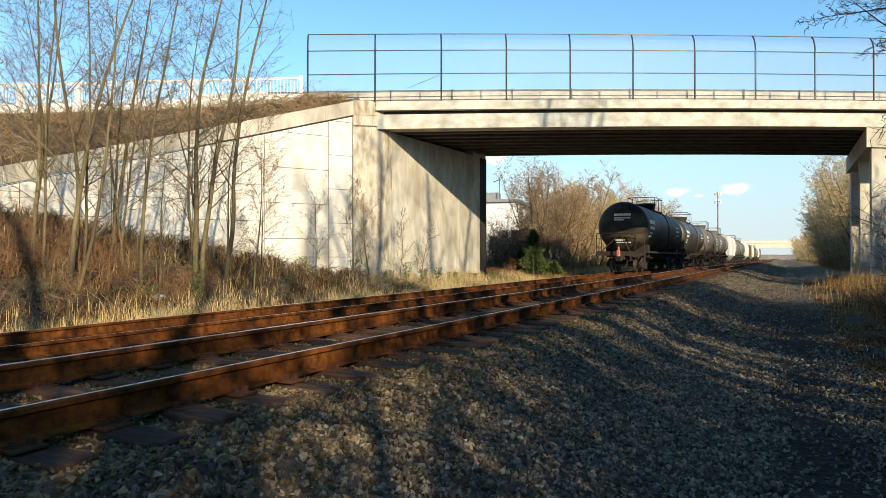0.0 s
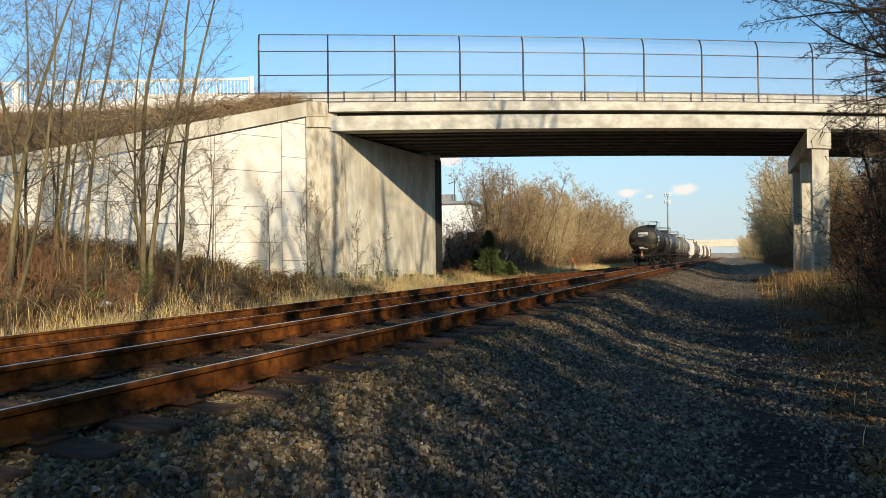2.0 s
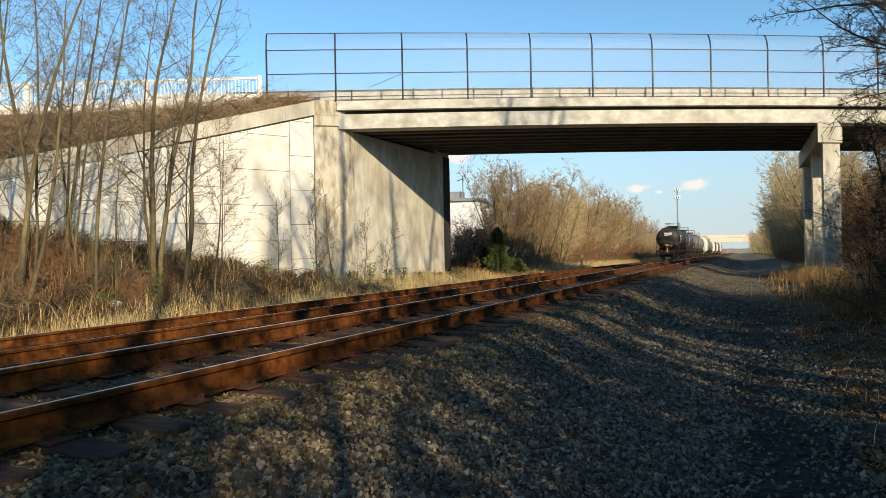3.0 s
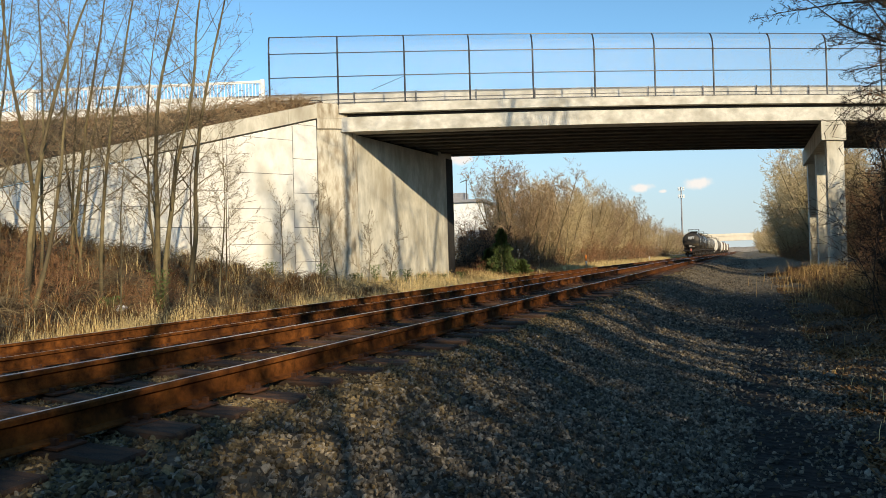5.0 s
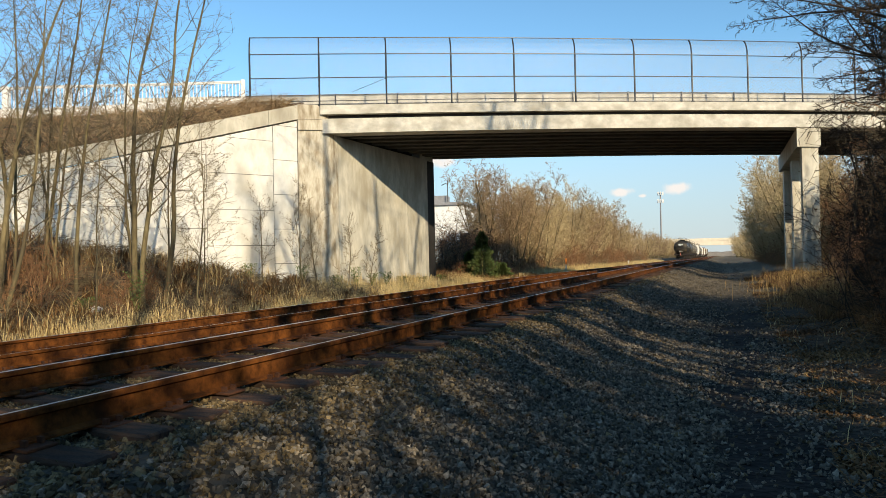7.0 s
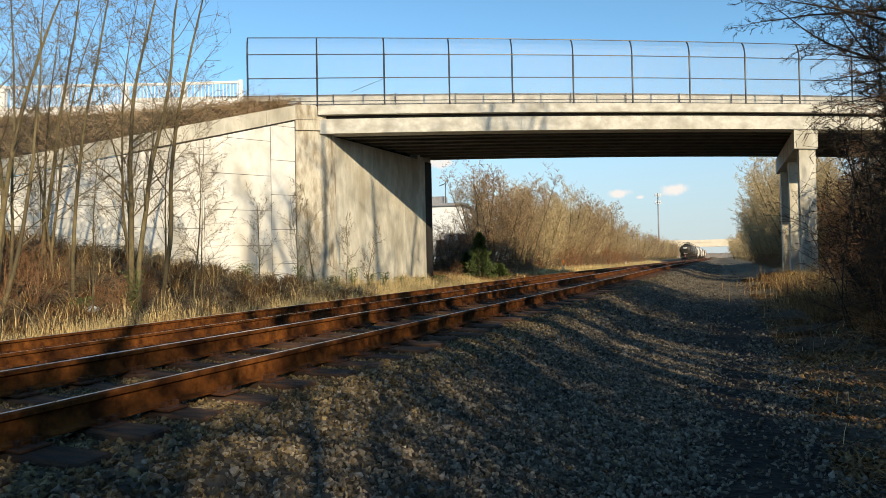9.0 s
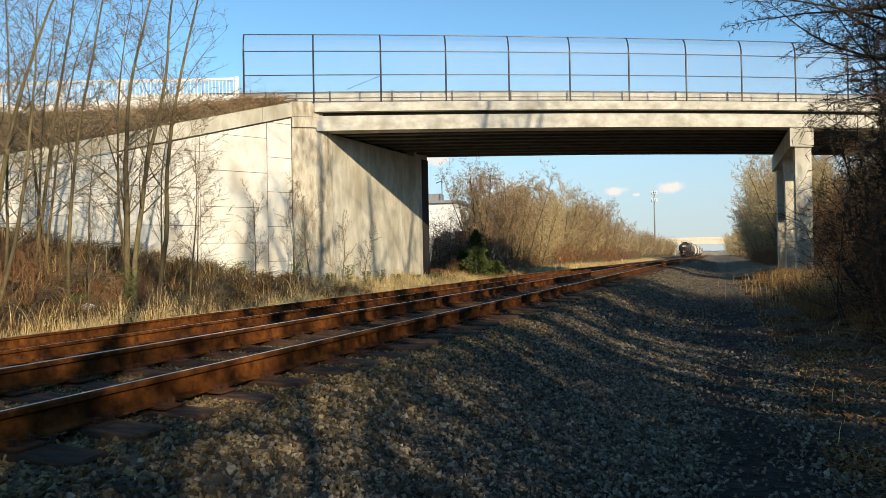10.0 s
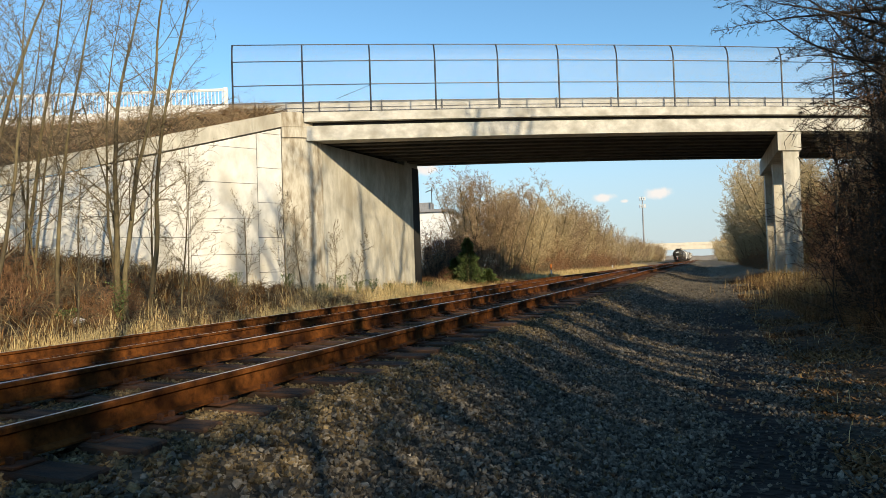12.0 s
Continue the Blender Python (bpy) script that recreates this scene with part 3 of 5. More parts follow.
pr = random.Random(3)
col, t0 = 0, 0.03
while t0 < WLEN:
    t1 = 1.2 if col == 0 else t0 + 2.93
    z = (0.69 if col % 2 == 0 else 1.497) - 1.53 * 2
    while z < cope(t0):
        poly = clip_panel(t0 + 0.011, t1 - 0.011, z + 0.010, z + 1.53 - 0.010)
        if len(poly) >= 3 and z + 1.53 > -1.2:
            d = pr.uniform(-0.006, 0.006)
            wing_part("panel", poly, d, 0.18, PANEL)
        z += 1.53
    t0, col = t1, col + 1
# Dark backing shows in the joints; below the coping it paints a shadow line.
wing_part("backing", [(0.0, -1.6), (WLEN, -1.6), (WLEN, cope(WLEN) - 0.03), (0.0, cope(0) - 0.03)], 0.03, 0.2, SOFFIT, "dark backing in the panel joints, and painted shadow line under the coping")
edges = [0.0, 1.4, 4.4, 7.4, 10.4, 13.4, 16.4, 19.4, WLEN]
for a, b in zip(edges, edges[1:]):
    wing_part("coping", [(a + 0.006, cope(a) + 0.004), (b - 0.006, cope(b) + 0.004), (b - 0.006, cope(b) + 0.65), (a + 0.006, cope(a) + 0.65)], -0.06, 0.26, CONCRETE)


# ---- road embankment and the white railing on its edge ----
def road_edge(u):
    """A point u metres to the left of the second fence post, on the edge of the road."""
    p = BO - BD * u
    return (p[0], p[1], float(np.interp(u, (0, 3.3, 6.9, 10.6, 14.3, 60), (7.8, 7.75, 7.45, 7.22, 7.05, 5.6))))


vs, fs = [], []
rows_n, cols_n = 60, 14
for i in range(rows_n + 1):
    t = WLEN * 1.5 * i / rows_n
    wp = np.array(on_wing(t, 0.22, max(cope(min(t, WLEN + 4)) + 0.5, float(land(*on_wing(t, 0.3, 0)[:2])))))
    rp = np.array(road_edge(0.6 + t * 1.28))
    for j in range(cols_n + 1):
        k = j / cols_n
        p = wp * (1 - k) + rp * k
        p[2] += 0.25 * math.sin(k * math.pi) + noise.noise((p[0] * 0.9, p[1] * 0.9, 2)) * 0.16 * math.sin(k * math.pi)
        vs.append(tuple(p))
    p = np.array(road_edge(0.6 + t * 1.28)) + np.array((*BN, 0)) * 11
    vs.append(tuple(p))
w_n = cols_n + 2
for i in range(rows_n):
    for j in range(w_n - 1):
        a = i * w_n + j
        fs.append((a, a + w_n, a + w_n + 1, a + 1))
tagged(link_mesh("embankment", vs, fs, SOIL, smooth=True), "brushy brown road embankment above the wing wall", "embankment", kind="structure")

railing = tagged(empty("white_railing", road_edge(3.4)), "white painted picket railing on a white concrete kerb", "railing")
RINV = railing.matrix_basis.inverted()


def to_railing(ob):
    ob.parent = railing
    ob.matrix_parent_inverse = RINV
    return ob


U = [3.35 + 2.42 * i for i in range(15)]
RTOP = lambda u: float(np.interp(u, (3.3, 6.9, 10.6, 14.3, 60), (8.89, 8.69, 8.54, 8.33, 7.0)))
for i, (a, b) in enumerate(zip(U, U[1:])):
    b2 = bmesh.new()
    pa, pb = Vector(road_edge(a)), Vector(road_edge(b))
    ang = math.atan2(BD[1], BD[0])
    ma = Matrix.Translation((pa.x, pa.y, 0)) @ Matrix.Rotation(ang, 4, "Z")
    box(b2, -0.09, 0.09, -0.09, 0.09, pa.z - 0.1, RTOP(a) + 0.03, bevel=0.012, m=ma)
    to_railing(part("railing_post", b2, WHITE))
    vsb = []
    for u in (a + 0.09, b - 0.09):
        for w in (-0.11, 0.13):
            for dz in (-0.35, 0.36):
                p = road_edge(u)
                vsb.append((p[0] + BN[0] * w, p[1] + BN[1] * w, p[2] + dz))
    to_railing(link_mesh("kerb", vsb, [(0, 1, 3, 2), (4, 6, 7, 5), (0, 4, 5, 1), (2, 3, 7, 6), (1, 5, 7, 3), (0, 2, 6, 4)], WHITE))
    b2 = bmesh.new()
    for dz in (0.0, -0.06):
        za, zb = RTOP(a) - 0.03 + dz, RTOP(b) - 0.03 + dz
        rod(b2, (pa.x, pa.y, za), (pb.x, pb.y, zb), 0.035, sides=6)
    to_railing(part("top_rail", b2, WHITE))
    for k in range(1, 16):
        u = a + (b - a) * k / 16
        p = road_edge(u)
        b3 = bmesh.new()
        box(b3, -0.018, 0.018, -0.018, 0.018, p[2] + 0.33, RTOP(u) - 0.05, m=Matrix.Translation((p[0], p[1], 0)) @ Matrix.Rotation(ang, 4, "Z"))
        to_railing(part("picket", b3, WHITE))

# ---- tracks ----
RAIL = [(-0.076, -0.186), (-0.076, -0.174), (-0.014, -0.158), (-0.009, -0.052), (-0.0375, -0.038), (-0.0375, -0.010), (-0.026, -0.001), (-0.013, 0.0),
        (0.013, 0.0), (0.026, -0.001), (0.0375, -0.010), (0.0375, -0.038), (0.009, -0.052), (0.014, -0.158), (0.076, -0.174), (0.076, -0.186)]
RY = stretch_lines((-60, -10, 10), (-10, 80, 1.5), (80, 520, 8))


def rail(cx, z, parent, worn):
    vs, fs, idx = [], [], []
    k = len(RAIL)
    for y in RY:
        for px, pz in RAIL:
            vs.append((cx + float(shift(y)) + px, y, z + float(fall(y)) + pz))
    for i in range(len(RY) - 1):
        for j in range(k):
            a, b = i * k + j, i * k + (j + 1) % k
            fs.append((a, a + k, b + k, b))
            idx.append(1 if j in worn else 0)
    return link_mesh("rail", vs, fs, None, parent, "rusty steel rail with a polished head", mats=[RUST, POLISH], idx=idx)


def tie_mesh():
    b = bmesh.new()
    box(b, -1.36, 1.36, -0.115, 0.115, -0.385, -0.203, bevel=0.015)
    for v in b.verts:
        v.co += Vector((noise.noise(v.co * 3) * 0.02, noise.noise(v.co * 4 + Vector((5, 0, 0))) * 0.012, noise.noise(v.co * 5) * 0.006))
    me = bpy.data.meshes.new("tie")
    b.to_mesh(me)
    b.free()
    me.materials.append(TIE)
    return me


def plate_mesh():
    """A tie plate with its spikes."""
    b = bmesh.new()
    box(b, -0.18, 0.18, -0.095, 0.095, -0.206, -0.187, bevel=0.004)
    for sx, sy in ((-0.10, -0.05), (-0.10, 0.05), (0.10, -0.05), (0.10, 0.05)):
        box(b, sx - 0.02, sx + 0.02, sy - 0.012, sy + 0.012, -0.19, -0.150)
    me = bpy.data.meshes.new("tie_plate")
    b.to_mesh(me)
    b.free()
    me.materials.append(RUSTY_PLATE)
    return me


TIE_ME, PLATE_ME = tie_mesh(), plate_mesh()
tr = random.Random(8)


def track(cx, z, label):
    tk = tagged(empty("railway_track", (cx, 0, z)), label, "railway track", kind="structure")
    tk.matrix_basis = Matrix.Identity(4)
    rail(cx + 0.7525, z, tk, (7,))
    rail(cx - 0.7525, z, tk, (6, 7, 8))
    y, n = 1.6, 0
    far_v, far_f = [], []
    while y < 230:
        m = Matrix.Translation((cx + float(shift(y)) + tr.uniform(-0.12, 0.12), y, z + float(fall(y)) + tr.uniform(-0.020, 0.012))) @ Matrix.Rotation(radians(tr.uniform(-1.5, 1.5)), 4, "Z")
        if n < 130:
            t = new("tie", TIE_ME)
            t.parent = tk
            t.matrix_basis = m
            for side in (-0.7525, 0.7525):
                p = new("tie_plate", PLATE_ME)
                p.parent = tk
                p.matrix_basis = Matrix.Translation((cx + side + float(shift(y)), y, z + float(fall(y))))
        else:
            k = len(far_v)
            for v in TIE_ME.vertices:
                far_v.append(tuple(m @ v.co))
            for f in TIE_ME.polygons:
                far_f.append(tuple(k + i for i in f.vertices))
        y += 0.535 + tr.uniform(-0.03, 0.03)
        n += 1
    tagged(link_mesh("far_ties", far_v, far_f, TIE, tk), kind="stuff")
    return tk


track(NEAR_X, 0.0, "near railway track of rusty rails on weathered wooden ties")
track(FAR_X, FAR_Z, "second railway track of rusty rails on lower ballast")


# ---- freight train ----
TR, TC = 1.56, 2.90                  # tank radius, and its axis above the rail
SPEED, TAIL = 18.0, 42.0             # metres a second, and where the last coupler is at the start


def revolve(profile, segs=28):
    """A body of revolution along y from (y, radius) pairs."""
    vs, fs = [], []
    for y, r in profile:
        for i in range(segs):
            a = 2 * math.pi * i / segs
            vs.append((r * math.sin(a), y, r * math.cos(a)))
    for j in range(len(profile) - 1):
        for i in range(segs):
            a, b = j * segs + i, j * segs + (i + 1) % segs
            fs.append((a, b, b + segs, a + segs))
    return vs, fs


def wheelset(parent, y, spin_list):
    """Two wheels on an axle, turning about x; y is its place along the car."""
    vs, fs = [], []
    prof = [(0.80, 0.02), (0.80, 0.16), (0.775, 0.17), (0.765, 0.38), (0.80, 0.39), (0.80, 0.455), (0.67, 0.465), (0.665, 0.49), (0.64, 0.49), (0.64, 0.39), (0.70, 0.36), (0.71, 0.17), (0.66, 0.15), (0.64, 0.08), (0.0, 0.08)]
    full = [(x, r) for x, r in prof] + [(-x, r) for x, r in reversed(prof[:-1])]
    segs = 22
    for x, r in full:
        for i in range(segs):
            a = 2 * math.pi * i / segs
            vs.append((x, r * math.sin(a), r * math.cos(a)))
    for j in range(len(full) - 1):
        for i in range(segs):
            a, b = j * segs + i, j * segs + (i + 1) % segs
            fs.append((a, b, b + segs, a + segs))
    ob = link_mesh("wheelset", vs, fs, WHEEL, parent, "worn steel wheels on an axle")
    ob.matrix_basis = Matrix.Translation((0, y, 0.457))
    spin_list.append((ob, y))
    return ob


def truck(parent, y, spin_list):
    b = bmesh.new()
    for sx in (-0.99, 0.99):
        pipe(b, [(sx, y - 1.2, 0.50), (sx, y - 0.85, 0.62), (sx, y - 0.35, 0.82), (sx, y + 0.35, 0.82), (sx, y + 0.85, 0.62), (sx, y + 1.2, 0.50)], 0.085, 6)
        pipe(b, [(sx, y - 0.85, 0.55), (sx, y - 0.32, 0.30), (sx, y + 0.32, 0.30), (sx, y + 0.85, 0.55)], 0.075, 6)
        for k in (-0.14, 0, 0.14):
            rod(b, (sx, y + k, 0.32), (sx, y + k, 0.72), 0.06, sides=8)
        for k in (-0.88, 0.88):
            box(b, sx - 0.11, sx + 0.11, y + k - 0.13, y + k + 0.13, 0.36, 0.62, bevel=0.02)
    box(b, -1.0, 1.0, y - 0.2, y + 0.2, 0.52, 0.80, bevel=0.03)
    frame_ob = part("truck_frame", b, UNDER, parent, "grimy cast truck frame")
    for k in (-0.88, 0.88):
        wheelset(frame_ob, y + k, spin_list)


def coupler(parent, y, way):
    b = bmesh.new()
    box(b, -0.13, 0.13, min(y, y - way * 0.7), max(y, y - way * 0.7), 0.76, 0.98, bevel=0.02)
    box(b, -0.20, 0.20, min(y, y - way * 0.22), max(y, y - way * 0.22), 0.70, 1.02, bevel=0.05)
    part("coupler", b, UNDER, parent, "steel knuckle coupler")
    h = bmesh.new()
    pipe(h, [(0.45, y - way * 0.5, 0.75), (0.42, y - way * 0.2, 0.45), (0.36, y, 0.34), (0.32, y + way * 0.08, 0.36)], 0.03, 6)
    part("air_hose", h, UNDER, parent)


def bars(parent, rows, facing):
    """Plain bars for lettering: (x or y, z, width, height) on the end (facing -y) or the side (facing +x)."""
    for a, z, w, h in rows:
        vs, fs = [], []
        n = max(1, int(w / (h * 0.9)))
        for i in range(n):
            c0, c1 = a - w / 2 + w * i / n + h * 0.08, a - w / 2 + w * (i + 1) / n - h * 0.08
            k = len(vs)
            for u, v in ((c0, z), (c1, z), (c1, z + h), (c0, z + h)):
                vs.append(facing(u, v))
            fs.append((k, k + 1, k + 2, k + 3))
        link_mesh("marking", vs, fs, MARK, parent, "line of white lettering, too small to read")


def tank_car(paint, half=8.25, label="black tank car"):
    """Built about its middle, rail top at z 0, along y; overall 18 m between couplers."""
    spin = []
    car = tagged(empty("tank_car"), label, "freight car", group="cars of the freight train")
    L = half
    prof = [(-L, 0.02)] + [(-L + 0.62 * (1 - math.cos(a)), TR * math.sin(a)) for a in np.linspace(0.12, math.pi / 2, 9)]
    prof += [(y, TR) for y in (-L + 1.2, -3, 0, 3, L - 1.2)]
    prof += [(L - 0.62 * (1 - math.cos(a)), TR * math.sin(a)) for a in np.linspace(math.pi / 2, 0.12, 9)] + [(L, 0.02)]
    vs, fs = revolve(prof, 40)
    vs = [(x, y, z + TC) for x, y, z in vs]
    tank = link_mesh("tank", vs, fs, paint, car, "", smooth=True)
    for y in (-L + 0.66, -L + 2.6, -2.7, 2.7, L - 2.6, L - 0.66):
        vs, fs = revolve([(y - 0.03, TR), (y - 0.03, TR + 0.014), (y + 0.03, TR + 0.014), (y + 0.03, TR)], 40)
        link_mesh("band", [(x, yy, z + TC) for x, yy, z in vs], fs, paint, tank)
    # saddle, sills and end platforms
    for way in (-1, 1):
        b = bmesh.new()
        e = way * L
        box(b, -0.28, 0.28, min(e * 0.62, e + way * 0.35), max(e * 0.62, e + way * 0.35), 0.80, 1.22, bevel=0.02)
        box(b, -1.35, 1.35, e * 0.76 - 0.25, e * 0.76 + 0.25, 0.95, 1.75, bevel=0.03)
        part("stub_sill", b, UNDER, car)
        b = bmesh.new()
        y0, y1 = e - way * 0.75, e + way * 0.30
        box(b, -1.45, 1.45, min(y0, y1), max(y0, y1), 1.20, 1.30, bevel=0.01)
        box(b, -1.48, 1.48, e + way * 0.26, e + way * 0.34, 1.05, 1.32) if way > 0 else box(b, -1.48, 1.48, e - 0.34, e - 0.26, 1.05, 1.32)
        end_ob = part("end_platform", b, UNDER, car)
        yr = e + way * 0.30
        pieces = [("end_handrail", 0.028, [(-1.46, yr, 1.25), (-1.46, yr, 2.45), (1.46, yr, 2.45), (1.46, yr, 1.25)]),
                  ("brace", 0.035, [(-1.2, yr, 1.28), (0, yr - way * 0.02, 2.42), (0.62, yr, 1.28)]),
                  ("brake_pipe", 0.03, [(0.62, yr, 2.42), (0.95, yr, 2.30), (0.95, yr, 1.28)]),
                  ("ladder_rail", 0.02, [(-1.15, yr, 1.25), (-1.15, yr, 2.45)])]
        pieces += [("rung", 0.016, [(-1.46, yr, z), (-1.15, yr, z)]) for z in (1.55, 1.85, 2.15)]
        pieces += [("step", 0.022, [(sx, yr, 1.3), (sx, yr, 0.55), (sx, yr - way * 0.4, 0.55), (sx, yr - way * 0.4, 1.25)]) for sx in (-1.46, 1.46)]
        for word, r, pts in pieces:
            part(word, pipe(bmesh.new(), pts, r, 6), UNDER, end_ob)
        coupler(car, way * 9.0, way)
        truck(car, way * (L - 1.75), spin)
    # running boards on both sides
    for sx in (-1.5, 1.5):
        b = bmesh.new()
        box(b, sx - 0.06, sx + 0.06, -L + 0.5, L - 0.5, 1.22, 1.34)
        part("side_sill", b, UNDER, car)
    # top fittings: dome, grated platform and its rails
    b = bmesh.new()
    rod(b, (0, 0, TC + TR - 0.15), (0, 0, TC + TR + 0.34), 0.55, 0.75, 18)
    rod(b, (0, 0, TC + TR + 0.34), (0, 0, TC + TR + 0.42), 0.78, 0.70, 18)
    part("dome", b, paint, car)
    b = bmesh.new()
    zt = TC + TR
    box(b, -0.95, 0.95, -1.6, -0.62, zt - 0.22, zt - 0.17)
    box(b, -0.95, 0.95, 0.62, 1.6, zt - 0.22, zt - 0.17)
    box(b, -0.95, -0.6, -0.62, 0.62, zt - 0.22, zt - 0.17)
    box(b, 0.6, 0.95, -0.62, 0.62, zt - 0.22, zt - 0.17)
    for x in (-0.9, 0.9):
        rod(b, (x, -1.0, zt - 0.55), (x, -1.0, zt - 0.2), 0.04)
        rod(b, (x, 1.0, zt - 0.55), (x, 1.0, zt - 0.2), 0.04)
    platform = part("platform", b, UNDER, car, "grated walkway round the dome")
    for x in (-0.92, 0.92):
        part("platform_rail", pipe(bmesh.new(), [(x, -1.58, zt - 0.2), (x, -1.58, zt + 0.76), (x, 1.58, zt + 0.76), (x, 1.58, zt - 0.2)], 0.024, 6), UNDER, platform)
        part("platform_post", rod(bmesh.new(), (x, 0, zt - 0.2), (x, 0, zt + 0.76), 0.022), UNDER, platform)
    for y in (-1.58, 1.58):
        part("cross_rail", rod(bmesh.new(), (-0.92, y, zt + 0.76), (0.92, y, zt + 0.76), 0.024), UNDER, platform)
    b = bmesh.new()
    for x in (1.0, -1.0):
        s = 1 if x > 0 else -1
        arcp = [(s * (TR + 0.12) * math.sin(a), TC + (TR + 0.12) * math.cos(a)) for a in np.linspace(0.62, 1.75, 9)] + [(s * 1.5, 1.3)]
        for y in (-0.2, 0.2):
            pipe(b, [(px, y, pz) for px, pz in arcp], 0.02, 5)
        for px, pz in arcp:
            rod(b, (px, -0.2, pz), (px, 0.2, pz), 0.014, sides=5)
    part("ladder", b, UNDER, car)

    def on_end(u, v):
        r2 = math.hypot(u, v - TC)
        k = math.sqrt(max(0.0, 1 - (r2 / TR) ** 2))
        return (u, -L + 0.62 * (1 - k) - 0.012, v)

    bars(tank, [(0.05, 3.55, 1.05, 0.15), (0.05, 3.38, 1.0, 0.08), (-0.12, 3.26, 0.62, 0.07), (-0.10, 1.98, 0.6, 0.10), (0.12, 1.85, 0.9, 0.07)], on_end)

    def on_side(u, v):
        a = math.asin(max(-1, min(1, (v - TC) / TR)))
        return (math.cos(a) * (TR + 0.012), u, v)

    bars(tank, [(-6.1, 3.1, 1.9, 0.24), (-6.2, 2.75, 1.5, 0.18), (-6.4, 2.45, 1.0, 0.10), (-6.4, 2.25, 1.0, 0.10), (5.2, 3.2, 1.6, 0.12), (5.2, 2.9, 1.6, 0.12), (5.2, 2.6, 1.2, 0.10)], on_side)
    return car, spin


def box_body(profile, y0, y1):
    vs = [(x, y0, z) for x, z in profile] + [(x, y1, z) for x, z in profile]
    k = len(profile)
    fs = [tuple(range(k)), tuple(range(2 * k - 1, k - 1, -1))] + [((i + 1) % k, i, i + k, (i + 1) % k + k) for i in range(k)]
    return vs, fs


def hopper_car(paint, label):
    """A covered hopper with curved sides, sloped ends and bays below."""
    spin = []
    car = tagged(empty("hopper_car"), label, "freight car", group="cars of the freight train")
    side = [(-1.45, 1.35), (-1.55, 2.1), (-1.58, 3.0), (-1.5, 3.9), (-1.2, 4.4), (-0.6, 4.62), (0.6, 4.62), (1.2, 4.4), (1.5, 3.9), (1.58, 3.0), (1.55, 2.1), (1.45, 1.35)]
    vs, fs = box_body(side, -8.1, 8.1)
    link_mesh("body", vs, fs, paint, car, "")
    for y in np.linspace(-7.6, 7.6, 9):
        vs, fs = box_body([(x * 1.018, 1.35 + (z - 1.35) * 1.004) for x, z in side], y - 0.06, y + 0.06)
        link_mesh("rib", vs, fs, paint, car)
    for y in (-4.6, 0.0, 4.6):
        vs = [(sx * 1.4, y + sy * 2.2, 1.36) for sx, sy in ((-1, -1), (1, -1), (1, 1), (-1, 1))] + [(sx * 0.6, y + sy * 0.4, 0.42) for sx, sy in ((-1, -1), (1, -1), (1, 1), (-1, 1))]
        link_mesh("bay", vs, [(0, 1, 2, 3), (7, 6, 5, 4), (0, 4, 5, 1), (1, 5, 6, 2), (2, 6, 7, 3), (3, 7, 4, 0)], paint, car)
    b = bmesh.new()
    box(b, -0.45, 0.45, -7.8, 7.8, 4.70, 4.74)
    for y in np.linspace(-7, 7, 6):
        box(b, -0.4, 0.4, y - 0.4, y + 0.4, 4.6, 4.78, bevel=0.02)
    part("roof_walk", b, UNDER, car)
    b = bmesh.new()
    box(b, -0.3, 0.3, -8.9, 8.9, 0.8, 1.2)
    for way in (-1, 1):
        box(b, -1.4, 1.4, way * 8.5 - 0.08, way * 8.5 + 0.08, 1.0, 1.3)
        for sx in (-1.35, -0.95):
            rod(b, (sx, way * 8.52, 1.2), (sx, way * 8.4, 4.5), 0.025)
        for z in np.arange(1.4, 4.4, 0.4):
            rod(b, (-1.35, way * 8.5, z), (-0.95, way * 8.5, z), 0.018)
    part("sill", b, UNDER, car)
    for way in (-1, 1):
        coupler(car, way * 9.0, way)
        truck(car, way * 6.7, spin)
    return car, spin


def box_car(paint, label):
    spin = []
    car = tagged(empty("box_car"), label, "freight car", group="cars of the freight train")
    prof = [(-1.5, 1.05), (-1.5, 4.25), (-0.6, 4.55), (0.6, 4.55), (1.5, 4.25), (1.5, 1.05)]
    vs, fs = box_body(prof, -8.3, 8.3)
    link_mesh("body", vs, fs, paint, car)
    for y in np.linspace(-8.1, 8.1, 15):
        vs, fs = box_body([(x * 1.02, z) for x, z in prof[:2]] + [(x * 0.99, z) for x, z in prof[:2]][::-1], y - 0.05, y + 0.05)
        link_mesh("rib", vs, fs, paint, car)
        vs, fs = box_body([(-x * 1.02, z) for x, z in prof[:2]] + [(-x * 0.99, z) for x, z in prof[:2]][::-1], y - 0.05, y + 0.05)
        link_mesh("rib", vs, fs, paint, car)
    b = bmesh.new()
    box(b, 1.52, 1.58, -1.6, 1.6, 1.1, 4.1)
    part("door", b, paint, car)
    b = bmesh.new()
    box(b, -0.3, 0.3, -8.9, 8.9, 0.75, 1.05)
    part("sill", b, UNDER, car)
    for way in (-1, 1):
        coupler(car, way * 9.0, way)
        truck(car, way * 6.7, spin)
    return car, spin


CONSIST = ("T0", "T1", "T2", "T2", "H", "T3", "T3", "H2", "B", "H", "B", "T3", "H", "B")
cars = []
